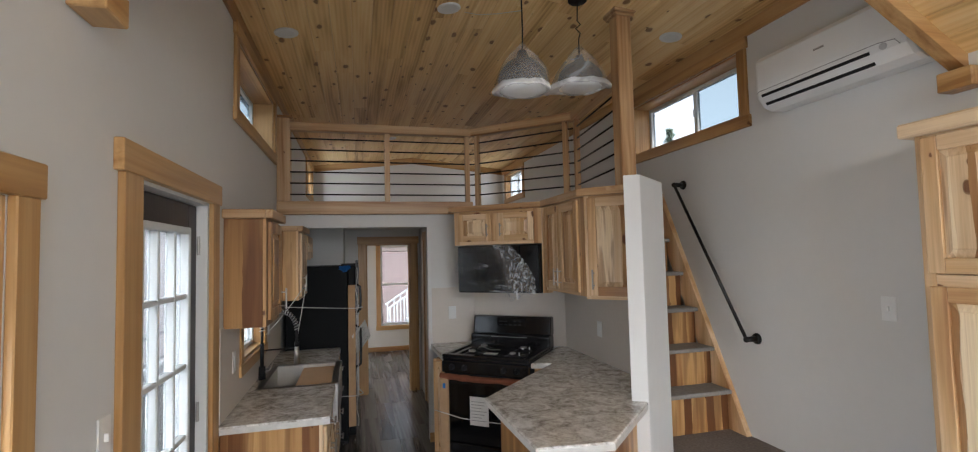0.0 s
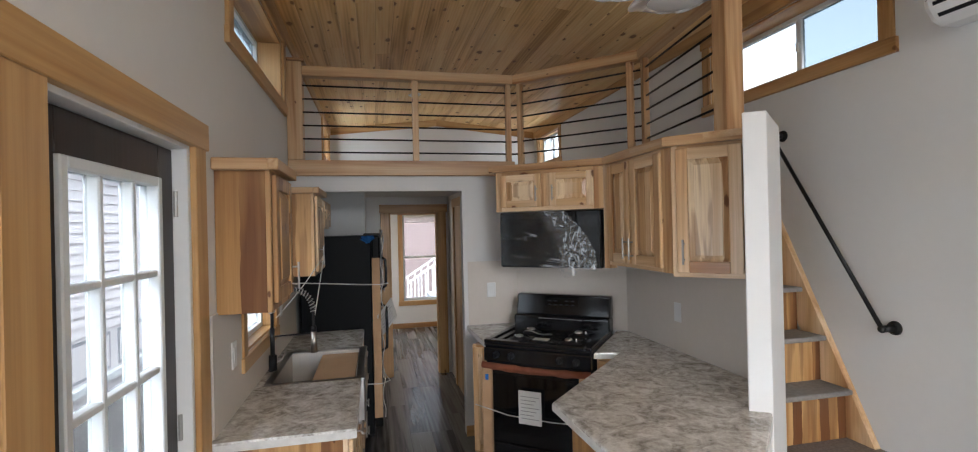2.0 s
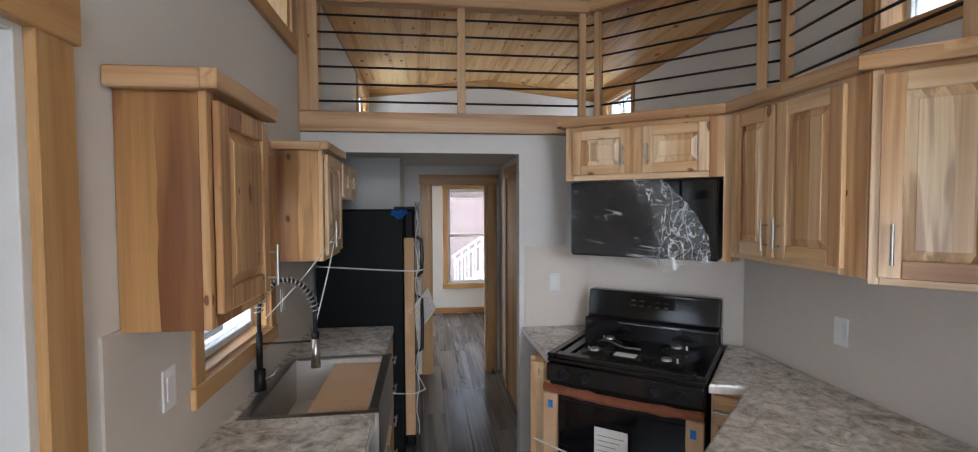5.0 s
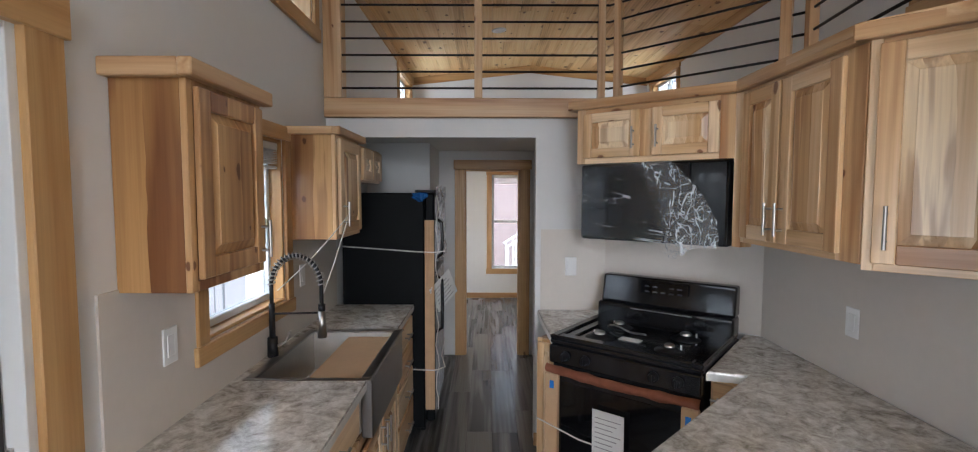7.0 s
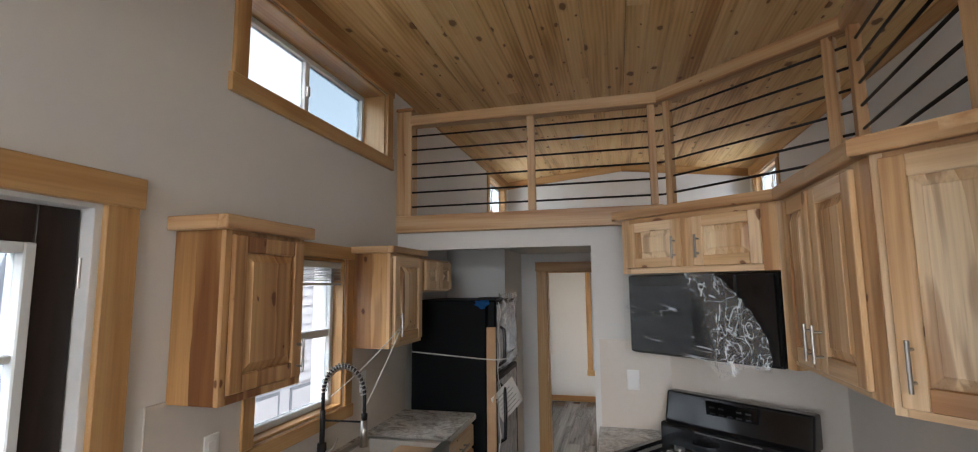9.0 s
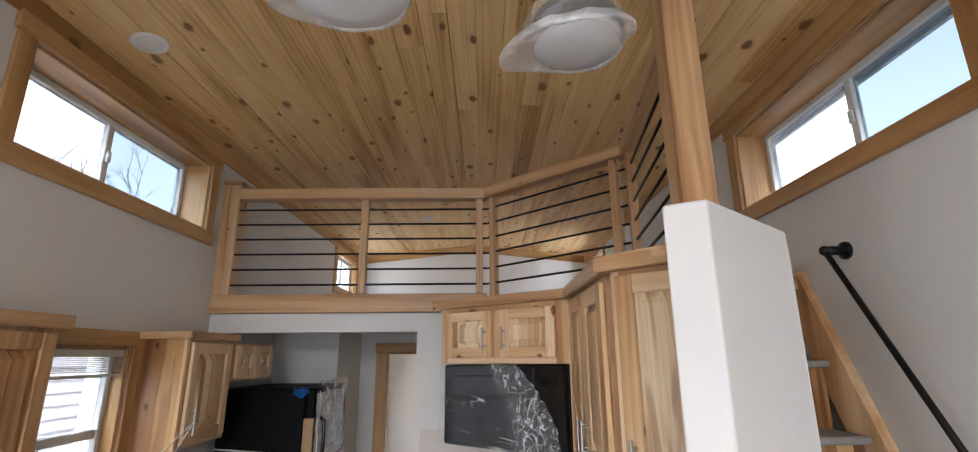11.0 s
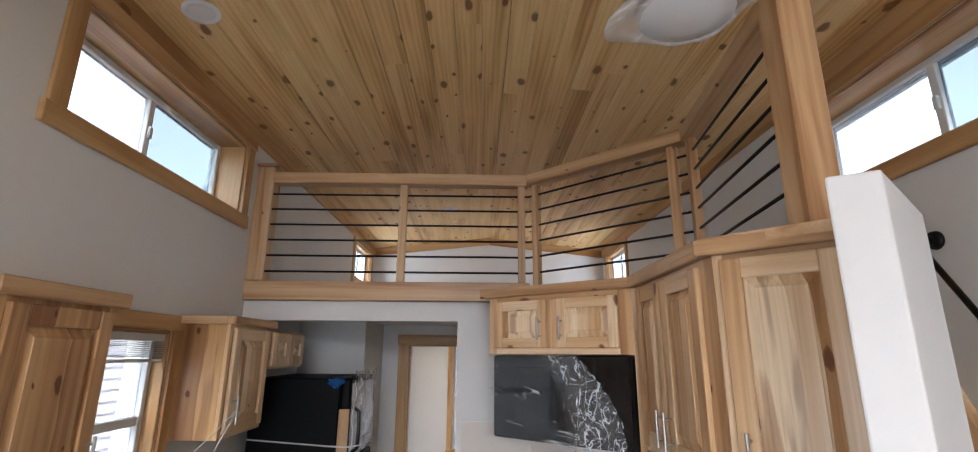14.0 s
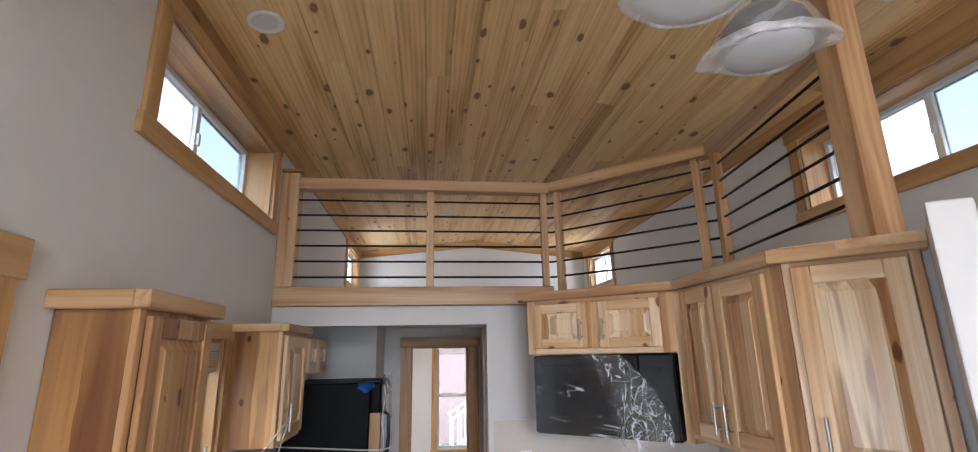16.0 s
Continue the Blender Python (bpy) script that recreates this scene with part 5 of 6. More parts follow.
def air_conditioner():
    t = thing("air_conditioner", "white wall-mounted split air conditioner", "air conditioner")
    y0, y1 = 1.585, 2.45
    prof = [(XR - 0.001, 2.58), (XR - 0.10, 2.575), (XR - 0.155, 2.595), (XR - 0.195, 2.645), (XR - 0.205, 2.7), (XR - 0.20, 2.86), (XR - 0.185, 2.885), (XR - 0.001, 2.89)]
    bm = bmesh.new()
    rows = []
    for y, s in ((y0, 0.86), (y0 + 0.012, 0.97), (y0 + 0.03, 1), (y1 - 0.03, 1), (y1 - 0.012, 0.97), (y1, 0.86)):
        rows.append([bm.verts.new((XR + (x - XR) * s, y, 2.73 + (z - 2.73) * (s * 0.3 + 0.7))) for x, z in prof])
    n = len(prof)
    for a, b in zip(rows, rows[1:]):
        for i in range(n):
            bm.faces.new((a[i], a[(i + 1) % n], b[(i + 1) % n], b[i]))
    bm.faces.new(rows[0])
    bm.faces.new(rows[-1][::-1])
    bmesh.ops.recalc_face_normals(bm, faces=bm.faces[:])
    part("housing", bm, WHITEPL, t)
    # outlet louvres at the lower front edge
    for (xa, za), (xb, zb) in (((XR - 0.161, 2.602), (XR - 0.171, 2.6145)), ((XR - 0.1955, 2.648), (XR - 0.1985, 2.662))):
        bm = bmesh.new()
        d = Vector((-0.6, 0, -0.8)) * 0.0035
        q = [Vector((x, y, z)) + d for x, z, y in ((xa, za, y0 + 0.17), (xb, zb, y0 + 0.17), (xb, zb, y1 - 0.05), (xa, za, y1 - 0.05))]
        lo = [bm.verts.new(v) for v in q]
        hi = [bm.verts.new(v - d * 2) for v in q]
        bm.faces.new(lo)
        bm.faces.new(hi[::-1])
        for i in range(4):
            bm.faces.new((lo[i], hi[i], hi[(i + 1) % 4], lo[(i + 1) % 4]))
        part("air_slot", bm, BLACKMAT, t, "dark air outlet slot")
    seam = [(XR - 0.2068, y1 - 0.028, 2.672)] + [(XR - 0.2068, y1 - 0.04 - 0.07 * k, 2.682) for k in range(11)] + [(XR - 0.2055, y0 + 0.05, 2.672), (XR - 0.199, y0 + 0.032, 2.645)]
    part("panel_seam", tube(bmesh.new(), seam, 0.0018, 6), plain("grey_seam", (0.3, 0.3, 0.3), 0.5), t)
    part("badge", cyl(bmesh.new(), (XR - 0.195, y0 + 0.105, 2.662), (XR - 0.2045, y0 + 0.105, 2.662), 0.016, seg=24), plain("grey_badge", (0.5, 0.5, 0.5), 0.4), t)
    B("logo_mark", (XR - 0.2052, XR - 0.2035, 1.98, 2.04, 2.78, 2.79), greyink, t, 0)


air_conditioner()


def wardrobe():
    t = thing("tall_cabinet", "tall hickory storage cabinet with stacked raised-panel doors", "cabinet", pose(2.185, 1.49, 0, 0, 0, -90))
    w, d = 0.62, 0.34
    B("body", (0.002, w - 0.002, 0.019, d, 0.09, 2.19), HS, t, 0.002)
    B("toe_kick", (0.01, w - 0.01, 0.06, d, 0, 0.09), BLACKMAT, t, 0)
    B("face_stile", (0, 0.045, 0, 0.019, 0.09, 2.19), H[2], t, 0.002)
    B("face_stile", (w - 0.045, w, 0, 0.019, 0.09, 2.19), H[2], t, 0.002)
    for z0, z1 in ((0.09, 0.14), (1.585, 1.635), (2.15, 2.19)):
        B("face_rail", (0.045, w - 0.045, 0, 0.019, z0, z1), H[0], t, 0.002)
    cabinet_door(t, 0.03, w / 2 - 0.004, 1.64, 2.175, (w / 2 - 0.04, 1.73, 0.13, True))
    cabinet_door(t, w / 2 + 0.004, w - 0.03, 1.64, 2.175, (w / 2 + 0.04, 1.73, 0.13, True))
    cabinet_door(t, 0.03, w / 2 - 0.004, 0.12, 1.59, (w / 2 - 0.04, 1.1, 0.13, True))
    cabinet_door(t, w / 2 + 0.004, w - 0.03, 0.12, 1.59, (w / 2 + 0.04, 1.1, 0.13, True))
    B("crown", (-0.045, w + 0.02, -0.035, d, 2.186, 2.245), H[0], t, 0.008)


wardrobe()


# ---- lamps: two wrapped pendants, recessed lights ----
def film_mat(name, alpha, tint=(0.9, 0.91, 0.92), rough=0.25, scale=14.0):
    """Thin crinkled plastic film: mostly clear, with pale glossy creases."""
    m = bpy.data.materials.new(name)
    m.use_nodes = True
    n, l = m.node_tree.nodes, m.node_tree.links
    b = n["Principled BSDF"]
    b.inputs["Base Color"].default_value = (*tint, 1)
    b.inputs["Roughness"].default_value = rough
    co = n.new("ShaderNodeTexCoord").outputs["Object"]
    f = noise_tex(n, l, co, scale, 4, 0.6, 1.5)
    bump(n, l, b, f, 0.25, 0.008)
    b.inputs["Specular IOR Level"].default_value = 0.3
    tr = n.new("ShaderNodeBsdfTransparent")
    mx = n.new("ShaderNodeMixShader")
    r = ramp(n, [(0.45, (alpha * 0.45,) * 3), (0.62, (alpha,) * 3), (0.72, (min(1, alpha * 2.0),) * 3)])
    l.new(f, r.inputs[0])
    l.new(r.outputs[0], mx.inputs[0])
    l.new(tr.outputs[0], mx.inputs[1])
    l.new(b.outputs[0], mx.inputs[2])
    l.new(mx.outputs[0], n["Material Output"].inputs[0])
    return m


def crease_glint_mat(name):
    """Clear wrapping film: nearly invisible but for painted pale glints along the thin creases where it is folded."""
    m = bpy.data.materials.new(name)
    m.use_nodes = True
    n, l = m.node_tree.nodes, m.node_tree.links
    b = n["Principled BSDF"]
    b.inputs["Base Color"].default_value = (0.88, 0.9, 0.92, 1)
    b.inputs["Roughness"].default_value = 0.12
    b.inputs["Specular IOR Level"].default_value = 0.8
    co = n.new("ShaderNodeTexCoord").outputs["Object"]

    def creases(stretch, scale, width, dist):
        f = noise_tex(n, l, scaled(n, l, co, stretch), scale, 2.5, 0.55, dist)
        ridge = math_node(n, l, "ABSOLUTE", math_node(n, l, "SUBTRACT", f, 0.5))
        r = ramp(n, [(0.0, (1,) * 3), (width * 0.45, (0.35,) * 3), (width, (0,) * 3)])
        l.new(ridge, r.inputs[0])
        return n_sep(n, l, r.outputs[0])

    # painted glints: taut over the door, few long flat creases; loose at the edge, many steep ones
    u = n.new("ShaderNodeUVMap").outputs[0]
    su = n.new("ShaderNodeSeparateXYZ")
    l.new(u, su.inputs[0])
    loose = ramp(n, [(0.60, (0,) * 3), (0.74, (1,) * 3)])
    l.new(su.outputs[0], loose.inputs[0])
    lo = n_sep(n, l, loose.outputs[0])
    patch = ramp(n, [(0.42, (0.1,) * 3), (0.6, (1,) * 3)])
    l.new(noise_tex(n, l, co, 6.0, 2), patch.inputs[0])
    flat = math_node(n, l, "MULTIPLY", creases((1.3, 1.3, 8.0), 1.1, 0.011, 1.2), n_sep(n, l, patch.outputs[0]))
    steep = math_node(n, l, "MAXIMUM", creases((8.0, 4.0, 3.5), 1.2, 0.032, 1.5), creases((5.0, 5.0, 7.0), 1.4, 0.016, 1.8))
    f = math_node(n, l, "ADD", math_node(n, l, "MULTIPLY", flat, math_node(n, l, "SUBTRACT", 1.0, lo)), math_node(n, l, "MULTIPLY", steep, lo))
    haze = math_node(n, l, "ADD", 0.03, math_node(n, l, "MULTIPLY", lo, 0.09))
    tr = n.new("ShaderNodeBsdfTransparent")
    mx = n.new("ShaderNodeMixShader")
    # window highlights on the folds are mixed in as pale opaque lines
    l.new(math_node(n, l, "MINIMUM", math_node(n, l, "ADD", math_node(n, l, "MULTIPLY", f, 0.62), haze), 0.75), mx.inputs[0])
    l.new(tr.outputs[0], mx.inputs[1])
    l.new(b.outputs[0], mx.inputs[2])
    l.new(mx.outputs[0], n["Material Output"].inputs[0])
    return m


FILM = crease_glint_mat("packing_film")
BAG = film_mat("pendant_bag", 0.32, (0.9, 0.9, 0.9), 0.6, 3.5)
SKIRT = film_mat("gathered_bag", 0.85, (0.9, 0.9, 0.9), 0.6, 3.5)
WRAP = film_mat("door_wrap", 0.5, (0.85, 0.87, 0.9), 0.15, 9)
DIFF = plain("frosted_diffuser", (0.74, 0.74, 0.73), 0.5, 0, 0.4, 0.03, 6)
SHADE = plain("dark_shade", (0.035, 0.034, 0.034), 0.45, 0.3, 0.5, 0.1, 10)


def pendant(x, y, zb, zc, seed, wide=1.0, wing=1.0):
    t = thing("pendant_lamp", "dome pendant lamp wrapped in a plastic bag, unlit", "lamp", pose(x, y, 0), "wrapped pendant lamps")
    shade = part("shade", lathe(bmesh.new(), [(0.125 * wide, zb), (0.128 * wide, zb + 0.03), (0.115 * wide, zb + 0.08), (0.08 * wide, zb + 0.125), (0.035, zb + 0.15), (0.02, zb + 0.19), (0.0, zb + 0.19)], 32), SHADE, t, "dark metal dome", True)
    part("diffuser", lathe(bmesh.new(), [(0.0, zb - 0.03), (0.07 * wide, zb - 0.027), (0.118 * wide, zb - 0.014), (0.124 * wide, zb), (0.124 * wide, zb + 0.012)], 40), DIFF, t, "white diffuser disc", True)
    rng = random.Random(seed)
    ph = [rng.random() * 6.28 for _ in range(3)]

    def ring(bm, r, z, w, flare, seg=56):
        """One turn of the bag: gathered folds, and two loose corners that flare out and sag."""
        row = []
        for k in range(seg):
            a = 6.28319 * k / seg
            q = math.sin(5 * a + ph[0] + z * 12) * 0.5 + math.sin(9 * a + ph[1] - z * 25) * 0.3 + math.sin(17 * a + ph[2]) * 0.2
            c = max(0.0, math.cos(a - 3.1)) ** 5 + 0.65 * max(0.0, math.cos(a + 0.9)) ** 10
            rr = (r * (1 + w * q) + wing * flare * c) * wide
            row.append(bm.verts.new((rr * math.cos(a), rr * math.sin(a), zb + z * wide + 0.006 * q * (1 if r > 0.05 else 0) - 0.45 * wing * flare * c)))
        return row

    def skin(name, prof, mat, label):
        bm = bmesh.new()
        rows = [ring(bm, *p) for p in prof]
        for a, b in zip(rows, rows[1:]):
            for k in range(len(a)):
                bm.faces.new((a[k], a[(k + 1) % len(a)], b[(k + 1) % len(b)], b[k]))
        part(name, bm, mat, t, label, True)

    skin("bag", [(0.012, 0.225, 0.0, 0), (0.03, 0.20, 0.12, 0), (0.062, 0.165, 0.12, 0), (0.10, 0.12, 0.08, 0.0), (0.124, 0.075, 0.05, 0.01), (0.129, 0.03, 0.02, 0.035), (0.128, 0.008, 0.02, 0.06)], BAG, "crinkled translucent plastic bag")
    skin("bag_skirt", [(0.128, 0.008, 0.02, 0.06), (0.127, -0.008, 0.02, 0.085), (0.124, -0.020, 0.02, 0.09), (0.119, -0.014, 0.0, 0.03), (0.116, -0.0145, 0.0, 0.0)], SKIRT, "gathered white hem of the plastic bag")
    loop = [(0, 0, zb + 0.19), (0.0, 0.0, zb + 0.30), (0.012, 0, zb + 0.34), (-0.014, 0.006, zb + 0.37), (0.013, -0.004, zb + 0.395), (-0.006, 0, zb + 0.42), (0, 0, zc)] if seed % 2 else [(0, 0, zb + 0.19), (0.004, 0, zb + 0.3), (0, 0, zc)]
    part("cord", tube(bmesh.new(), loop, 0.004), BLACKMAT, t, "", True)
    part("canopy", lathe(bmesh.new(), [(0.06, zc), (0.06, zc - 0.025), (0.052, zc - 0.032), (0.0, zc - 0.034)], 28), BLACKMAT, t, "black ceiling canopy", True)


def ceil_z(x):
    return EAVE + (RIDGE - EAVE) * (1 - abs(x - XM) / (XM - XL))


pendant(0.815, 2.34, 2.59, ceil_z(0.815), 4, 1.0, 0.4)
pendant(1.372, 2.845, 2.808, ceil_z(1.372), 3, 1.13)


t = thing("hanging_string", "pale string tied from pendant cord to the ceiling", "string")
part("strand", tube(bmesh.new(), [(0.815, 2.34, 2.99), (0.78, 2.65, 3.12), (0.745, 2.95, 3.255), (0.72, 3.23, 3.405)], 0.0022, 6), STRING, t)


def downlight(x, y):
    s = math.degrees(math.atan((RIDGE - EAVE) / (XM - XL))) * (1 if x < XM else -1)
    t = thing("downlight", "white recessed ceiling light, switched off", "ceiling light", pose(x, y, ceil_z(x) - 0.001, 0, -s, 0), "recessed ceiling lights")
    part("trim_ring", lathe(bmesh.new(), [(0.078, 0.0), (0.078, -0.006), (0.07, -0.01), (0.055, -0.009), (0.052, -0.004)], 32), WHITEPL, t, "", True)
    part("lens", lathe(bmesh.new(), [(0.053, -0.004), (0.03, -0.005), (0.0, -0.0055)], 28), DIFF, t, "", True)


for x, y in ((-0.455, 3.52), (0.60, 3.175), (2.205, 3.065), (0.45, 6.9)):
    downlight(x, y)


# ---- wall plates ----
def plate(m, kind, label):
    t = thing("wall_plate" if kind == "outlet" else "light_switch", label, "outlet" if kind == "outlet" else "switch", m)
    B("plate", (-0.037, 0.037, -0.006, 0, -0.06, 0.06), WHITEPL, t, 0.003)
    if kind == "outlet":
        B("insert", (-0.018, 0.018, -0.008, -0.0055, -0.035, 0.035), WHITEPL, t, 0.002)
    else:
        B("toggle", (-0.006, 0.006, -0.018, -0.0055, -0.012, 0.012), WHITEPL, t, 0.002)


plate(pose(0.875, 4.78, 1.20, 0, 0, 0), "outlet", "white wall outlet on the taupe backsplash beside the range")
plate(pose(1.79, 3.52, 1.16, 0, 0, -90), "outlet", "white wall outlet on the taupe backsplash above the worktop")
plate(pose(XL + 0.009, 3.15, 1.18, 0, 0, 90), "outlet", "white wall outlet on the backsplash under the cabinet")
plate(pose(XL + 0.009, 4.30, 1.22, 0, 0, 90), "outlet", "white wall outlet beside the kitchen window")
plate(pose(XL + 0.001, 1.66, 1.27, 0, 0, 90), "switch", "white light switch beside the entrance door")
plate(pose(XR - 0.001, 1.89, 1.44, 0, 0, -90), "switch", "white light switch on the stair wall")

for k, z in ((0.93, 1.17), (0.72, 1.12)):
    plate(pose(1.475 + 0.325 * k - 0.006, 2.55 + 0.295 * k + 0.007, z, 0, 0, 180 + 42.2), "outlet" if k > 0.8 else "switch", "white wall plate on the angled stair wall")

# string tied from the cabinet handle down to the tap
t = thing("packing_string", "loose white string tied between cabinet handle and tap", "string")
for a, b, sag in (((-0.40, 4.215, 1.56), (-0.43, 3.85, 1.19), 0.01), ((-0.40, 4.215, 1.56), (-0.64, 3.86, 1.22), 0.02)):
    pts = [Vector(a).lerp(Vector(b), k / 8) - Vector((0, 0, sag * math.sin(math.pi * k / 8))) for k in range(9)]
    part("strand", tube(bmesh.new(), pts, 0.003, 6), STRING, t, "", True)

# ---- blinds ----
for hole, nm in ((KWIN, "raised pale blind at the top of the kitchen window"), (LIVING_WIN, "raised pale blind of the living room window")):
    t = thing("window_blind", nm, "blind")
    ya, yb, za, zb = hole
    top = zb - 0.018
    xa, xb = (XL - 0.058, XL - 0.012) if hole is KWIN else (XL - 0.075, XL - 0.025)
    B("headrail", (xa, xb, ya + 0.02, yb - 0.02, top - 0.035, top), BLIND, t)
    n = 8 if hole is KWIN else 26
    for k in range(n):
        B("slat", (xa + 0.001, xb - 0.001, ya + 0.022, yb - 0.022, top - 0.043 - k * 0.0085, top - 0.040 - k * 0.0085), BLIND, t, 0)
    B("bottom_rail", (xa + 0.001, xb - 0.001, ya + 0.022, yb - 0.022, top - 0.06 - n * 0.0085, top - 0.046 - n * 0.0085), BLIND, t)

# ---- film over the microwave: taut over the door, its free edge slants down and bunches ----
bm = bmesh.new()
uvl = bm.loops.layers.uv.new("UVMap")
NX, NZ = 90, 44
grid = []
for j in range(NZ + 1):
    row = []
    v = j / NZ
    x1 = 0.50 + 0.235 * math.sin(min(1.0, v * 1.1) * math.pi / 2) ** 0.9       # the slanting free edge
    drop = 0.405
    for i in range(NX + 1):
        u = i / NX
        x = -0.022 + u * (x1 + 0.022)
        loose = max(0.0, (u - 0.64) / 0.36)
        z = 1.832 - v * (drop + 0.075 * math.exp(-((u - 0.72) / 0.09) ** 2) + 0.02 * loose)
        p = Vector((x * 9, z * 9, 0.3))
        q = abs(noise.noise(p)) * 0.5 + abs(noise.noise(p * 2.7)) * 0.3
        fold = abs(noise.noise(Vector((x * 26, z * 7, 4.0)))) + 0.6 * abs(noise.noise(Vector((x * 50, z * 16, 9.0))))
        lip = math.exp(-((u - 0.72) / 0.05) ** 2)
        row.append(bm.verts.new((x + 0.008 * noise.noise(p * 3), -0.014 - 0.008 * q - loose * 0.035 * fold - 0.022 * lip * (0.4 + fold), z + 0.006 * noise.noise(p * 2 + Vector((5, 0, 0))))))
    grid.append(row)
for j in range(NZ):
    for i in range(NX):
        f = bm.faces.new((grid[j][i], grid[j][i + 1], grid[j + 1][i + 1], grid[j + 1][i]))
        for lp, (a, b) in zip(f.loops, ((i, j), (i + 1, j), (i + 1, j + 1), (i, j + 1))):
            lp[uvl].uv = (a / NX, b / NZ)
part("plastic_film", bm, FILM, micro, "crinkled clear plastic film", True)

bm = bmesh.new()
rows = []
for j in range(25):
    z = 1.72 - j * 0.022
    rows.append([bm.verts.new((-0.012 + 0.02 * noise.noise(Vector((i * 0.6, z * 7, 2.0))) + 0.012 * math.sin(i * 1.3 + z * 9), 4.99 + i * 0.05, z + 0.01 * math.sin(i * 2.1))) for i in range(14)])
for a, b in zip(rows, rows[1:]):
    for i in range(13):
        bm.faces.new((a[i], a[i + 1], b[i + 1], b[i]))
fridge_wrap = part("plastic_wrap", bm, WRAP, [o for o in bpy.data.objects if o.name == "refrigerator"][0], "loose clear plastic wrap", True)

# ---- outdoors ----
GRAVEL = plain("winter_gravel", (0.17, 0.165, 0.16), 0.9, 0, 0.2, 0.25, 0.4)
tagged(part("ground", prism(bmesh.new(), [(-400, -400), (400, -400), (400, 400), (-400, 400)], -0.9, -0.75), GRAVEL), "wet grey gravel ground", "ground", "", "structure")


def sided_house(name, label, x0, x1, y0, y1, h, face, mat, lap=0.115, base=-0.7):
    """A neighbouring home with lap siding on the side that is seen."""
    t = thing(name, label, "house")
    B("wall", (x0, x1, y0, y1, -0.75, h), mat, t, 0)
    bm = bmesh.new()
    n = int((h - base) / lap)
    for k in range(n):
        z = base + k * lap
        if face == "east":
            vs = [bm.verts.new(v) for v in ((x1 + 0.03, y0, z), (x1 + 0.03, y1, z), (x1 + 0.002, y1, z + lap), (x1 + 0.002, y0, z + lap), (x1, y0, z), (x1, y1, z))]
        else:
            vs = [bm.verts.new(v) for v in ((x0, y0 - 0.016, z), (x1, y0 - 0.016, z), (x1, y0 - 0.002, z + lap), (x0, y0 - 0.002, z + lap), (x0, y0, z), (x1, y0, z))]
        bm.faces.new(vs[:4])
        bm.faces.new((vs[4], vs[5], vs[1], vs[0]))
    bmesh.ops.recalc_face_normals(bm, faces=bm.faces[:])
    part("siding", bm, mat, t)
    bm = bmesh.new()
    if face == "east":
        box(bm, x0 - 0.3, x1 + 0.3, y0 - 0.2, y1 + 0.2, h, h + 0.18)
    else:
        box(bm, x0 - 0.2, x1 + 0.2, y0 - 0.3, y1, h, h + 0.18)
    part("roof", bm, BLACKMAT, t)
    return t


SIDING = plain("white_siding", (0.80, 0.765, 0.77), 0.55, 0, 0.3, 0.04, 1.5)
REDSIDE = plain("faded_red_siding", (0.27, 0.205, 0.195), 0.7, 0, 0.3, 0.1, 1.5)
sided_house("neighbour_house", "neighbouring home with white lap siding and panelled skirting", -9.0, -4.2, 4.92, 24.0, 2.9, "east", SIDING, 0.15, 0.28)
far = sided_house("far_house", "far building with faded red siding", -2.0, 9.0, 17.5, 22.0, 3.6, "south", REDSIDE)
deck = thing("porch_steps", "white porch steps with railing outside the bedroom", "steps")
for k in range(6):
    B("step", (0.9 + 0.26 * k, 1.2 + 0.26 * k, 14.6, 15.8, -0.75, -0.55 + 0.19 * k), VINYL, deck, 0.01)
for y in (14.55, 15.85):
    part("handrail", tube(bmesh.new(), [(0.8, y, 0.25), (2.5, y, 1.35)], 0.03), VINYL, deck)
    for k in range(9):
        B("post", (0.85 + 0.2 * k, 0.89 + 0.2 * k, y - 0.02, y + 0.02, -0.7 + 0.14 * k, 0.28 + 0.13 * k), VINYL, deck, 0)


# what stands outside the entrance
home = bpy.data.objects["neighbour_house"]
GREYLINE = plain("grey_skirting_frame", (0.30, 0.31, 0.33), 0.6)
B("skirting_ledge", (-4.2, -4.10, 4.92, 24.0, -0.52, -0.40), VINYL, home, 0.01)
for k in range(9):
    y = 5.5 + 1.5 * k
    frame_part = B("skirting_panel", (-4.2, -4.185, y, y + 1.25, -0.36, 0.22), GREYLINE, home, 0)
    B("panel_face", (-4.19, -4.178, y + 0.05, y + 1.20, -0.31, 0.17), SIDING, frame_part, 0)
TAN = plain("tan_siding", (0.27, 0.205, 0.145), 0.7, 0, 0.3, 0.1, 0.8)
# tan end wall of the neighbouring home, under the low roof of its lean-to
B("end_wall", (-9.0, -4.36, 4.72, 4.91, -0.75, 1.60), TAN, home, 0)
B("wall_band", (-9.0, -4.36, 4.705, 4.72, 0.42, 0.45), GREYLINE, home, 0)
B("corner_post", (-4.36, -4.17, 4.70, 4.91, -0.75, 2.9), VINYL, home, 0.004)
B("gutter", (-9.1, -4.36, 4.56, 4.72, 1.58, 1.68), GREYLINE, home, 0)
roof_bm = bmesh.new()
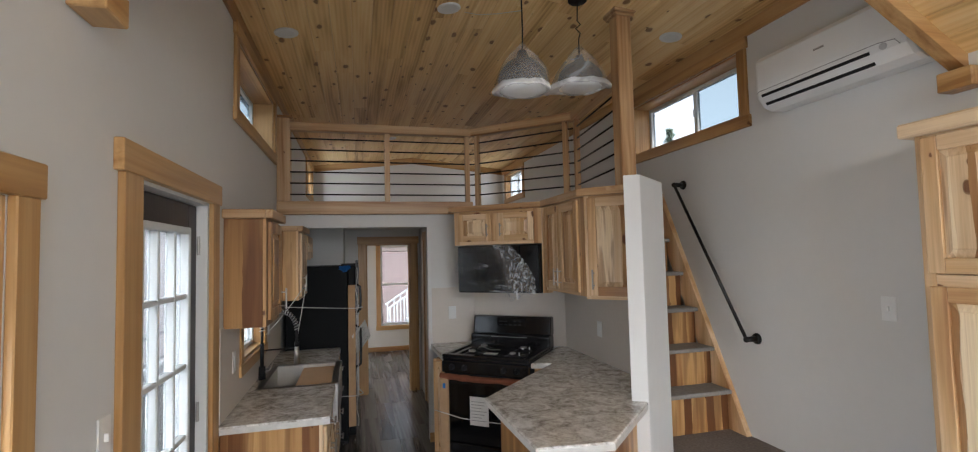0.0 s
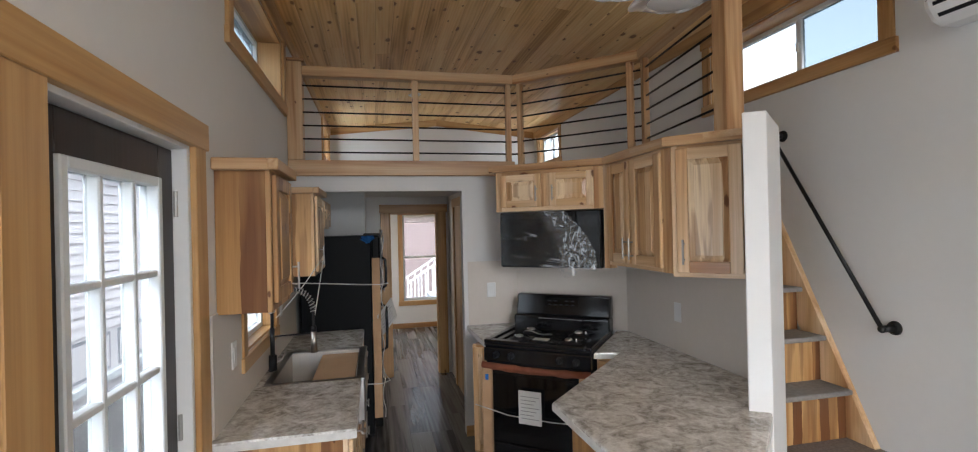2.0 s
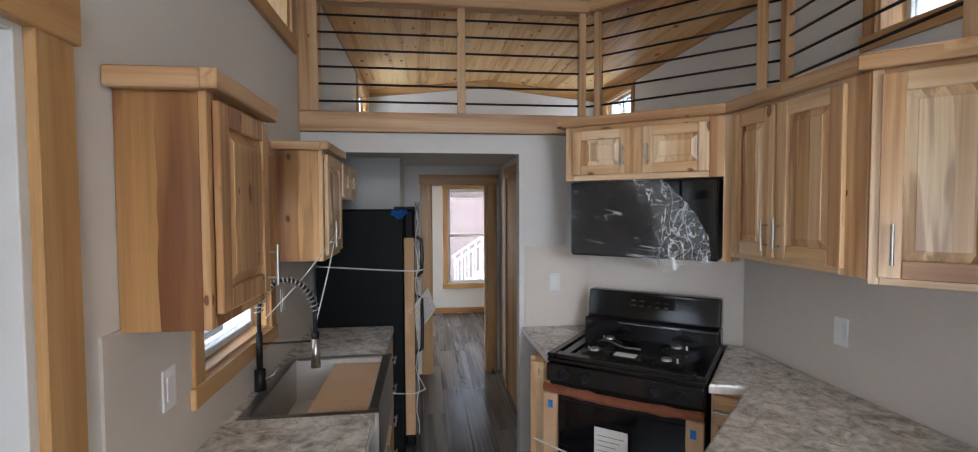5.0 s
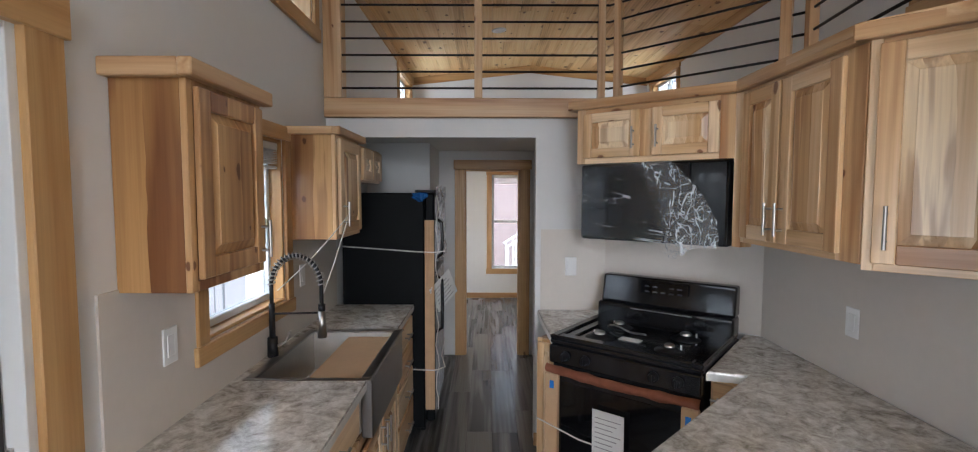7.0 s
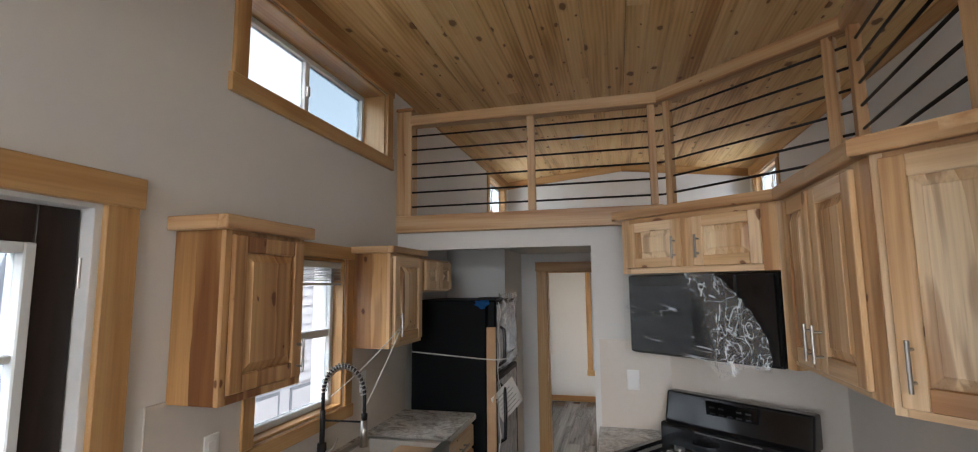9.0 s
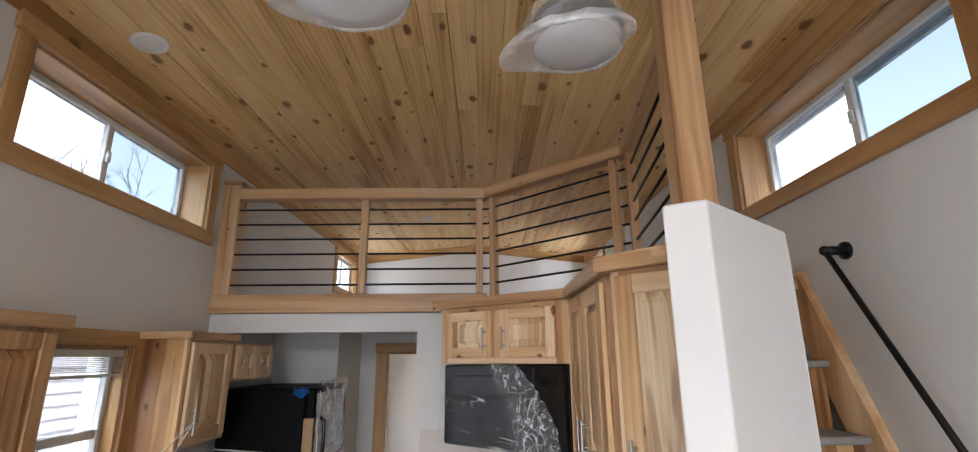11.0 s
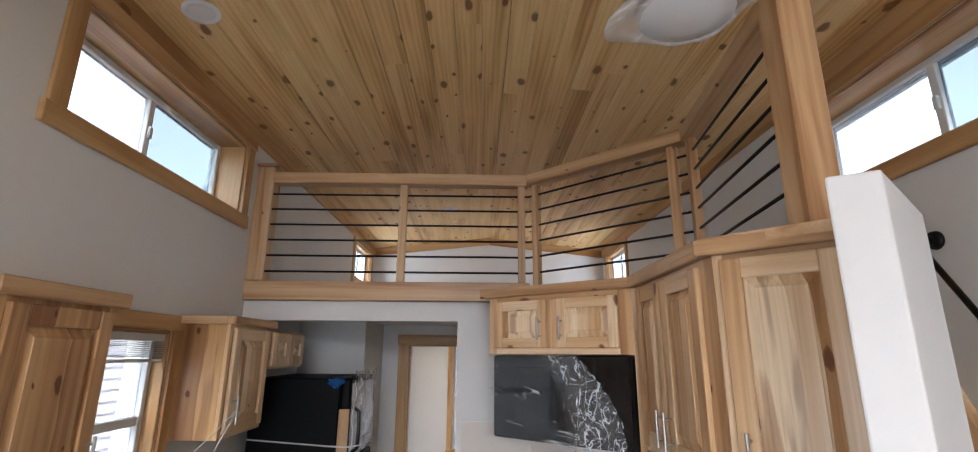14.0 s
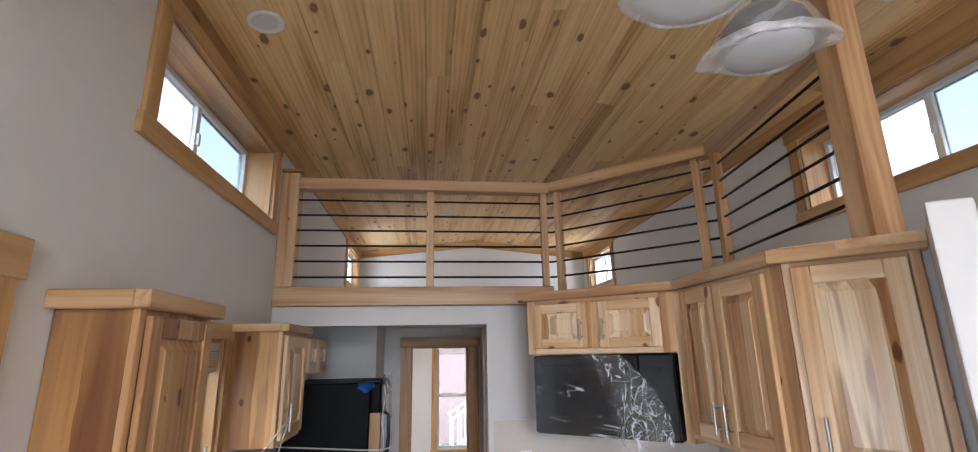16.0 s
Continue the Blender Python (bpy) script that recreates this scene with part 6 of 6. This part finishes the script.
vs = [roof_bm.verts.new((x, y, z)) for x in (-9.1, -4.36) for y, z in ((4.56, 1.68), (4.905, 2.75), (4.905, 1.68))]
for f in ((0, 1, 2), (5, 4, 3), (0, 3, 4, 1), (1, 4, 5, 2), (0, 2, 5, 3)):
    roof_bm.faces.new([vs[q] for q in f])
bmesh.ops.recalc_face_normals(roof_bm, faces=roof_bm.faces[:])
part("lean_to_roof", roof_bm, plain("grey_roof", (0.24, 0.255, 0.28), 0.8, 0, 0.2, 0.15, 1.0), home)
tagged(B("porch_deck", (-1.98, -0.9, 1.1, 4.7, -0.2, -0.06), plain("grey_deck", (0.15, 0.145, 0.14), 0.8), None, 0.004), "grey porch deck outside the entrance", "deck", "", "structure")
for x in (-1.85, -1.0):
    for y in (1.2, 4.6):
        tagged(B("deck_post", (x - 0.05, x + 0.05, y - 0.05, y + 0.05, -0.76, -0.2), R[2], None, 0), "square wooden deck post", "post", "", "structure")


def bare_tree(x, y, h, seed):
    t = thing("tree", "bare grey tree with fine twigs", "tree", pose(x, y, -0.75))
    rng = random.Random(seed)
    trunk, twigs = bmesh.new(), bmesh.new()
    cyl(trunk, (0, 0, 0), (0.1, 0, h * 0.45), 0.16, 0.09, 8)
    def grow(p, d, L, r, lev):
        q = p + d * L
        cyl(twigs if lev < 4 else trunk, p, q, r, r * 0.6, 5, False)
        if lev > 0:
            for _ in range(3):
                nd = (d + Vector((rng.uniform(-1, 1), rng.uniform(-1, 1), rng.uniform(-0.2, 0.8))) * 0.65).normalized()
                grow(p + d * L * rng.uniform(0.55, 1), nd, L * rng.uniform(0.6, 0.8), r * 0.55, lev - 1)
    grow(Vector((0.1, 0, h * 0.4)), Vector((0, 0, 1)), h * 0.2, 0.08, 4)
    part("trunk", trunk, BARK, t)
    part("crown", twigs, BARK, t)


def conifer(x, y, h, seed):
    """A pine: straight trunk, whorls of drooping boughs, each bough a row of small needle clumps."""
    t = thing("conifer", "tall pine with ragged grey-green boughs", "tree", pose(x, y, -0.75))
    rng = random.Random(seed)
    part("trunk", cyl(bmesh.new(), (0, 0, 0), (0, 0, h), 0.22, 0.03, 8), BARK, t)
    bm = bmesh.new()
    z = h * 0.25
    while z < h * 0.985:
        reach = (h - z) * 0.30 + 0.15
        for k in range(7):
            a = rng.uniform(0, 6.283)
            L = reach * rng.uniform(0.55, 1.1)
            for q in range(5):
                f = (q + 0.6) / 5
                c = Vector((math.cos(a) * L * f, math.sin(a) * L * f, z - 0.25 * L * f + rng.uniform(-0.15, 0.15)))
                for _ in range(4):
                    d = Vector((rng.uniform(-1, 1), rng.uniform(-1, 1), rng.uniform(-0.5, 0.7))) * (0.38 + 0.12 * rng.random())
                    e = d.orthogonal().normalized() * 0.11
                    bm.faces.new([bm.verts.new(c + w) for w in (-e, d, e)])
        z += 0.42
    part("boughs", bm, NEEDLE, t)


NEEDLE = plain("pine_needles", (0.10, 0.13, 0.09), 0.8, 0, 0.2, 0.3, 3)
BARK = plain("grey_bark", (0.17, 0.15, 0.14), 0.9, 0, 0.2, 0.2, 8)
for x, y, h, sd in ((14, 12, 8.5, 2), (17, 16, 9.5, 5), (13, 19, 8, 9), (-16, 12, 9, 4), (-16, 20.5, 14, 6), (-16.5, 26, 15, 7), (-17, 31, 15, 8)):
    bare_tree(x, y, h, sd)
for x, y, h, sd in ((30, 42.5, 14.6, 1), (30, 46, 12.5, 2), (31, 38.5, 13.4, 3), (33, 35, 12.5, 4), (32, 49, 13, 5)):
    conifer(x, y, h, sd)

# ---- floor planks, one object each ----
PL, PW = 1.22, 0.178
rng = random.Random(21)
bm = box(bmesh.new(), 0.0008, PW - 0.0008, 0.0008, PL - 0.0008, -0.004, 0.0, 0.0012)
plank_mesh = mesh_of("plank", bm, FLOORM)
floor_ob = bpy.data.objects["floor"]
for i in range(int((XR - XL) / PW)):
    y = YN - rng.random() * PL
    while y < YF:
        if y >= YN and y + PL < YF + 0.4:
            ob = new("plank", plank_mesh)
            ob.parent = floor_ob
            ob.matrix_basis = Matrix.Translation((XL + i * PW, y, 0.0))
        y += PL
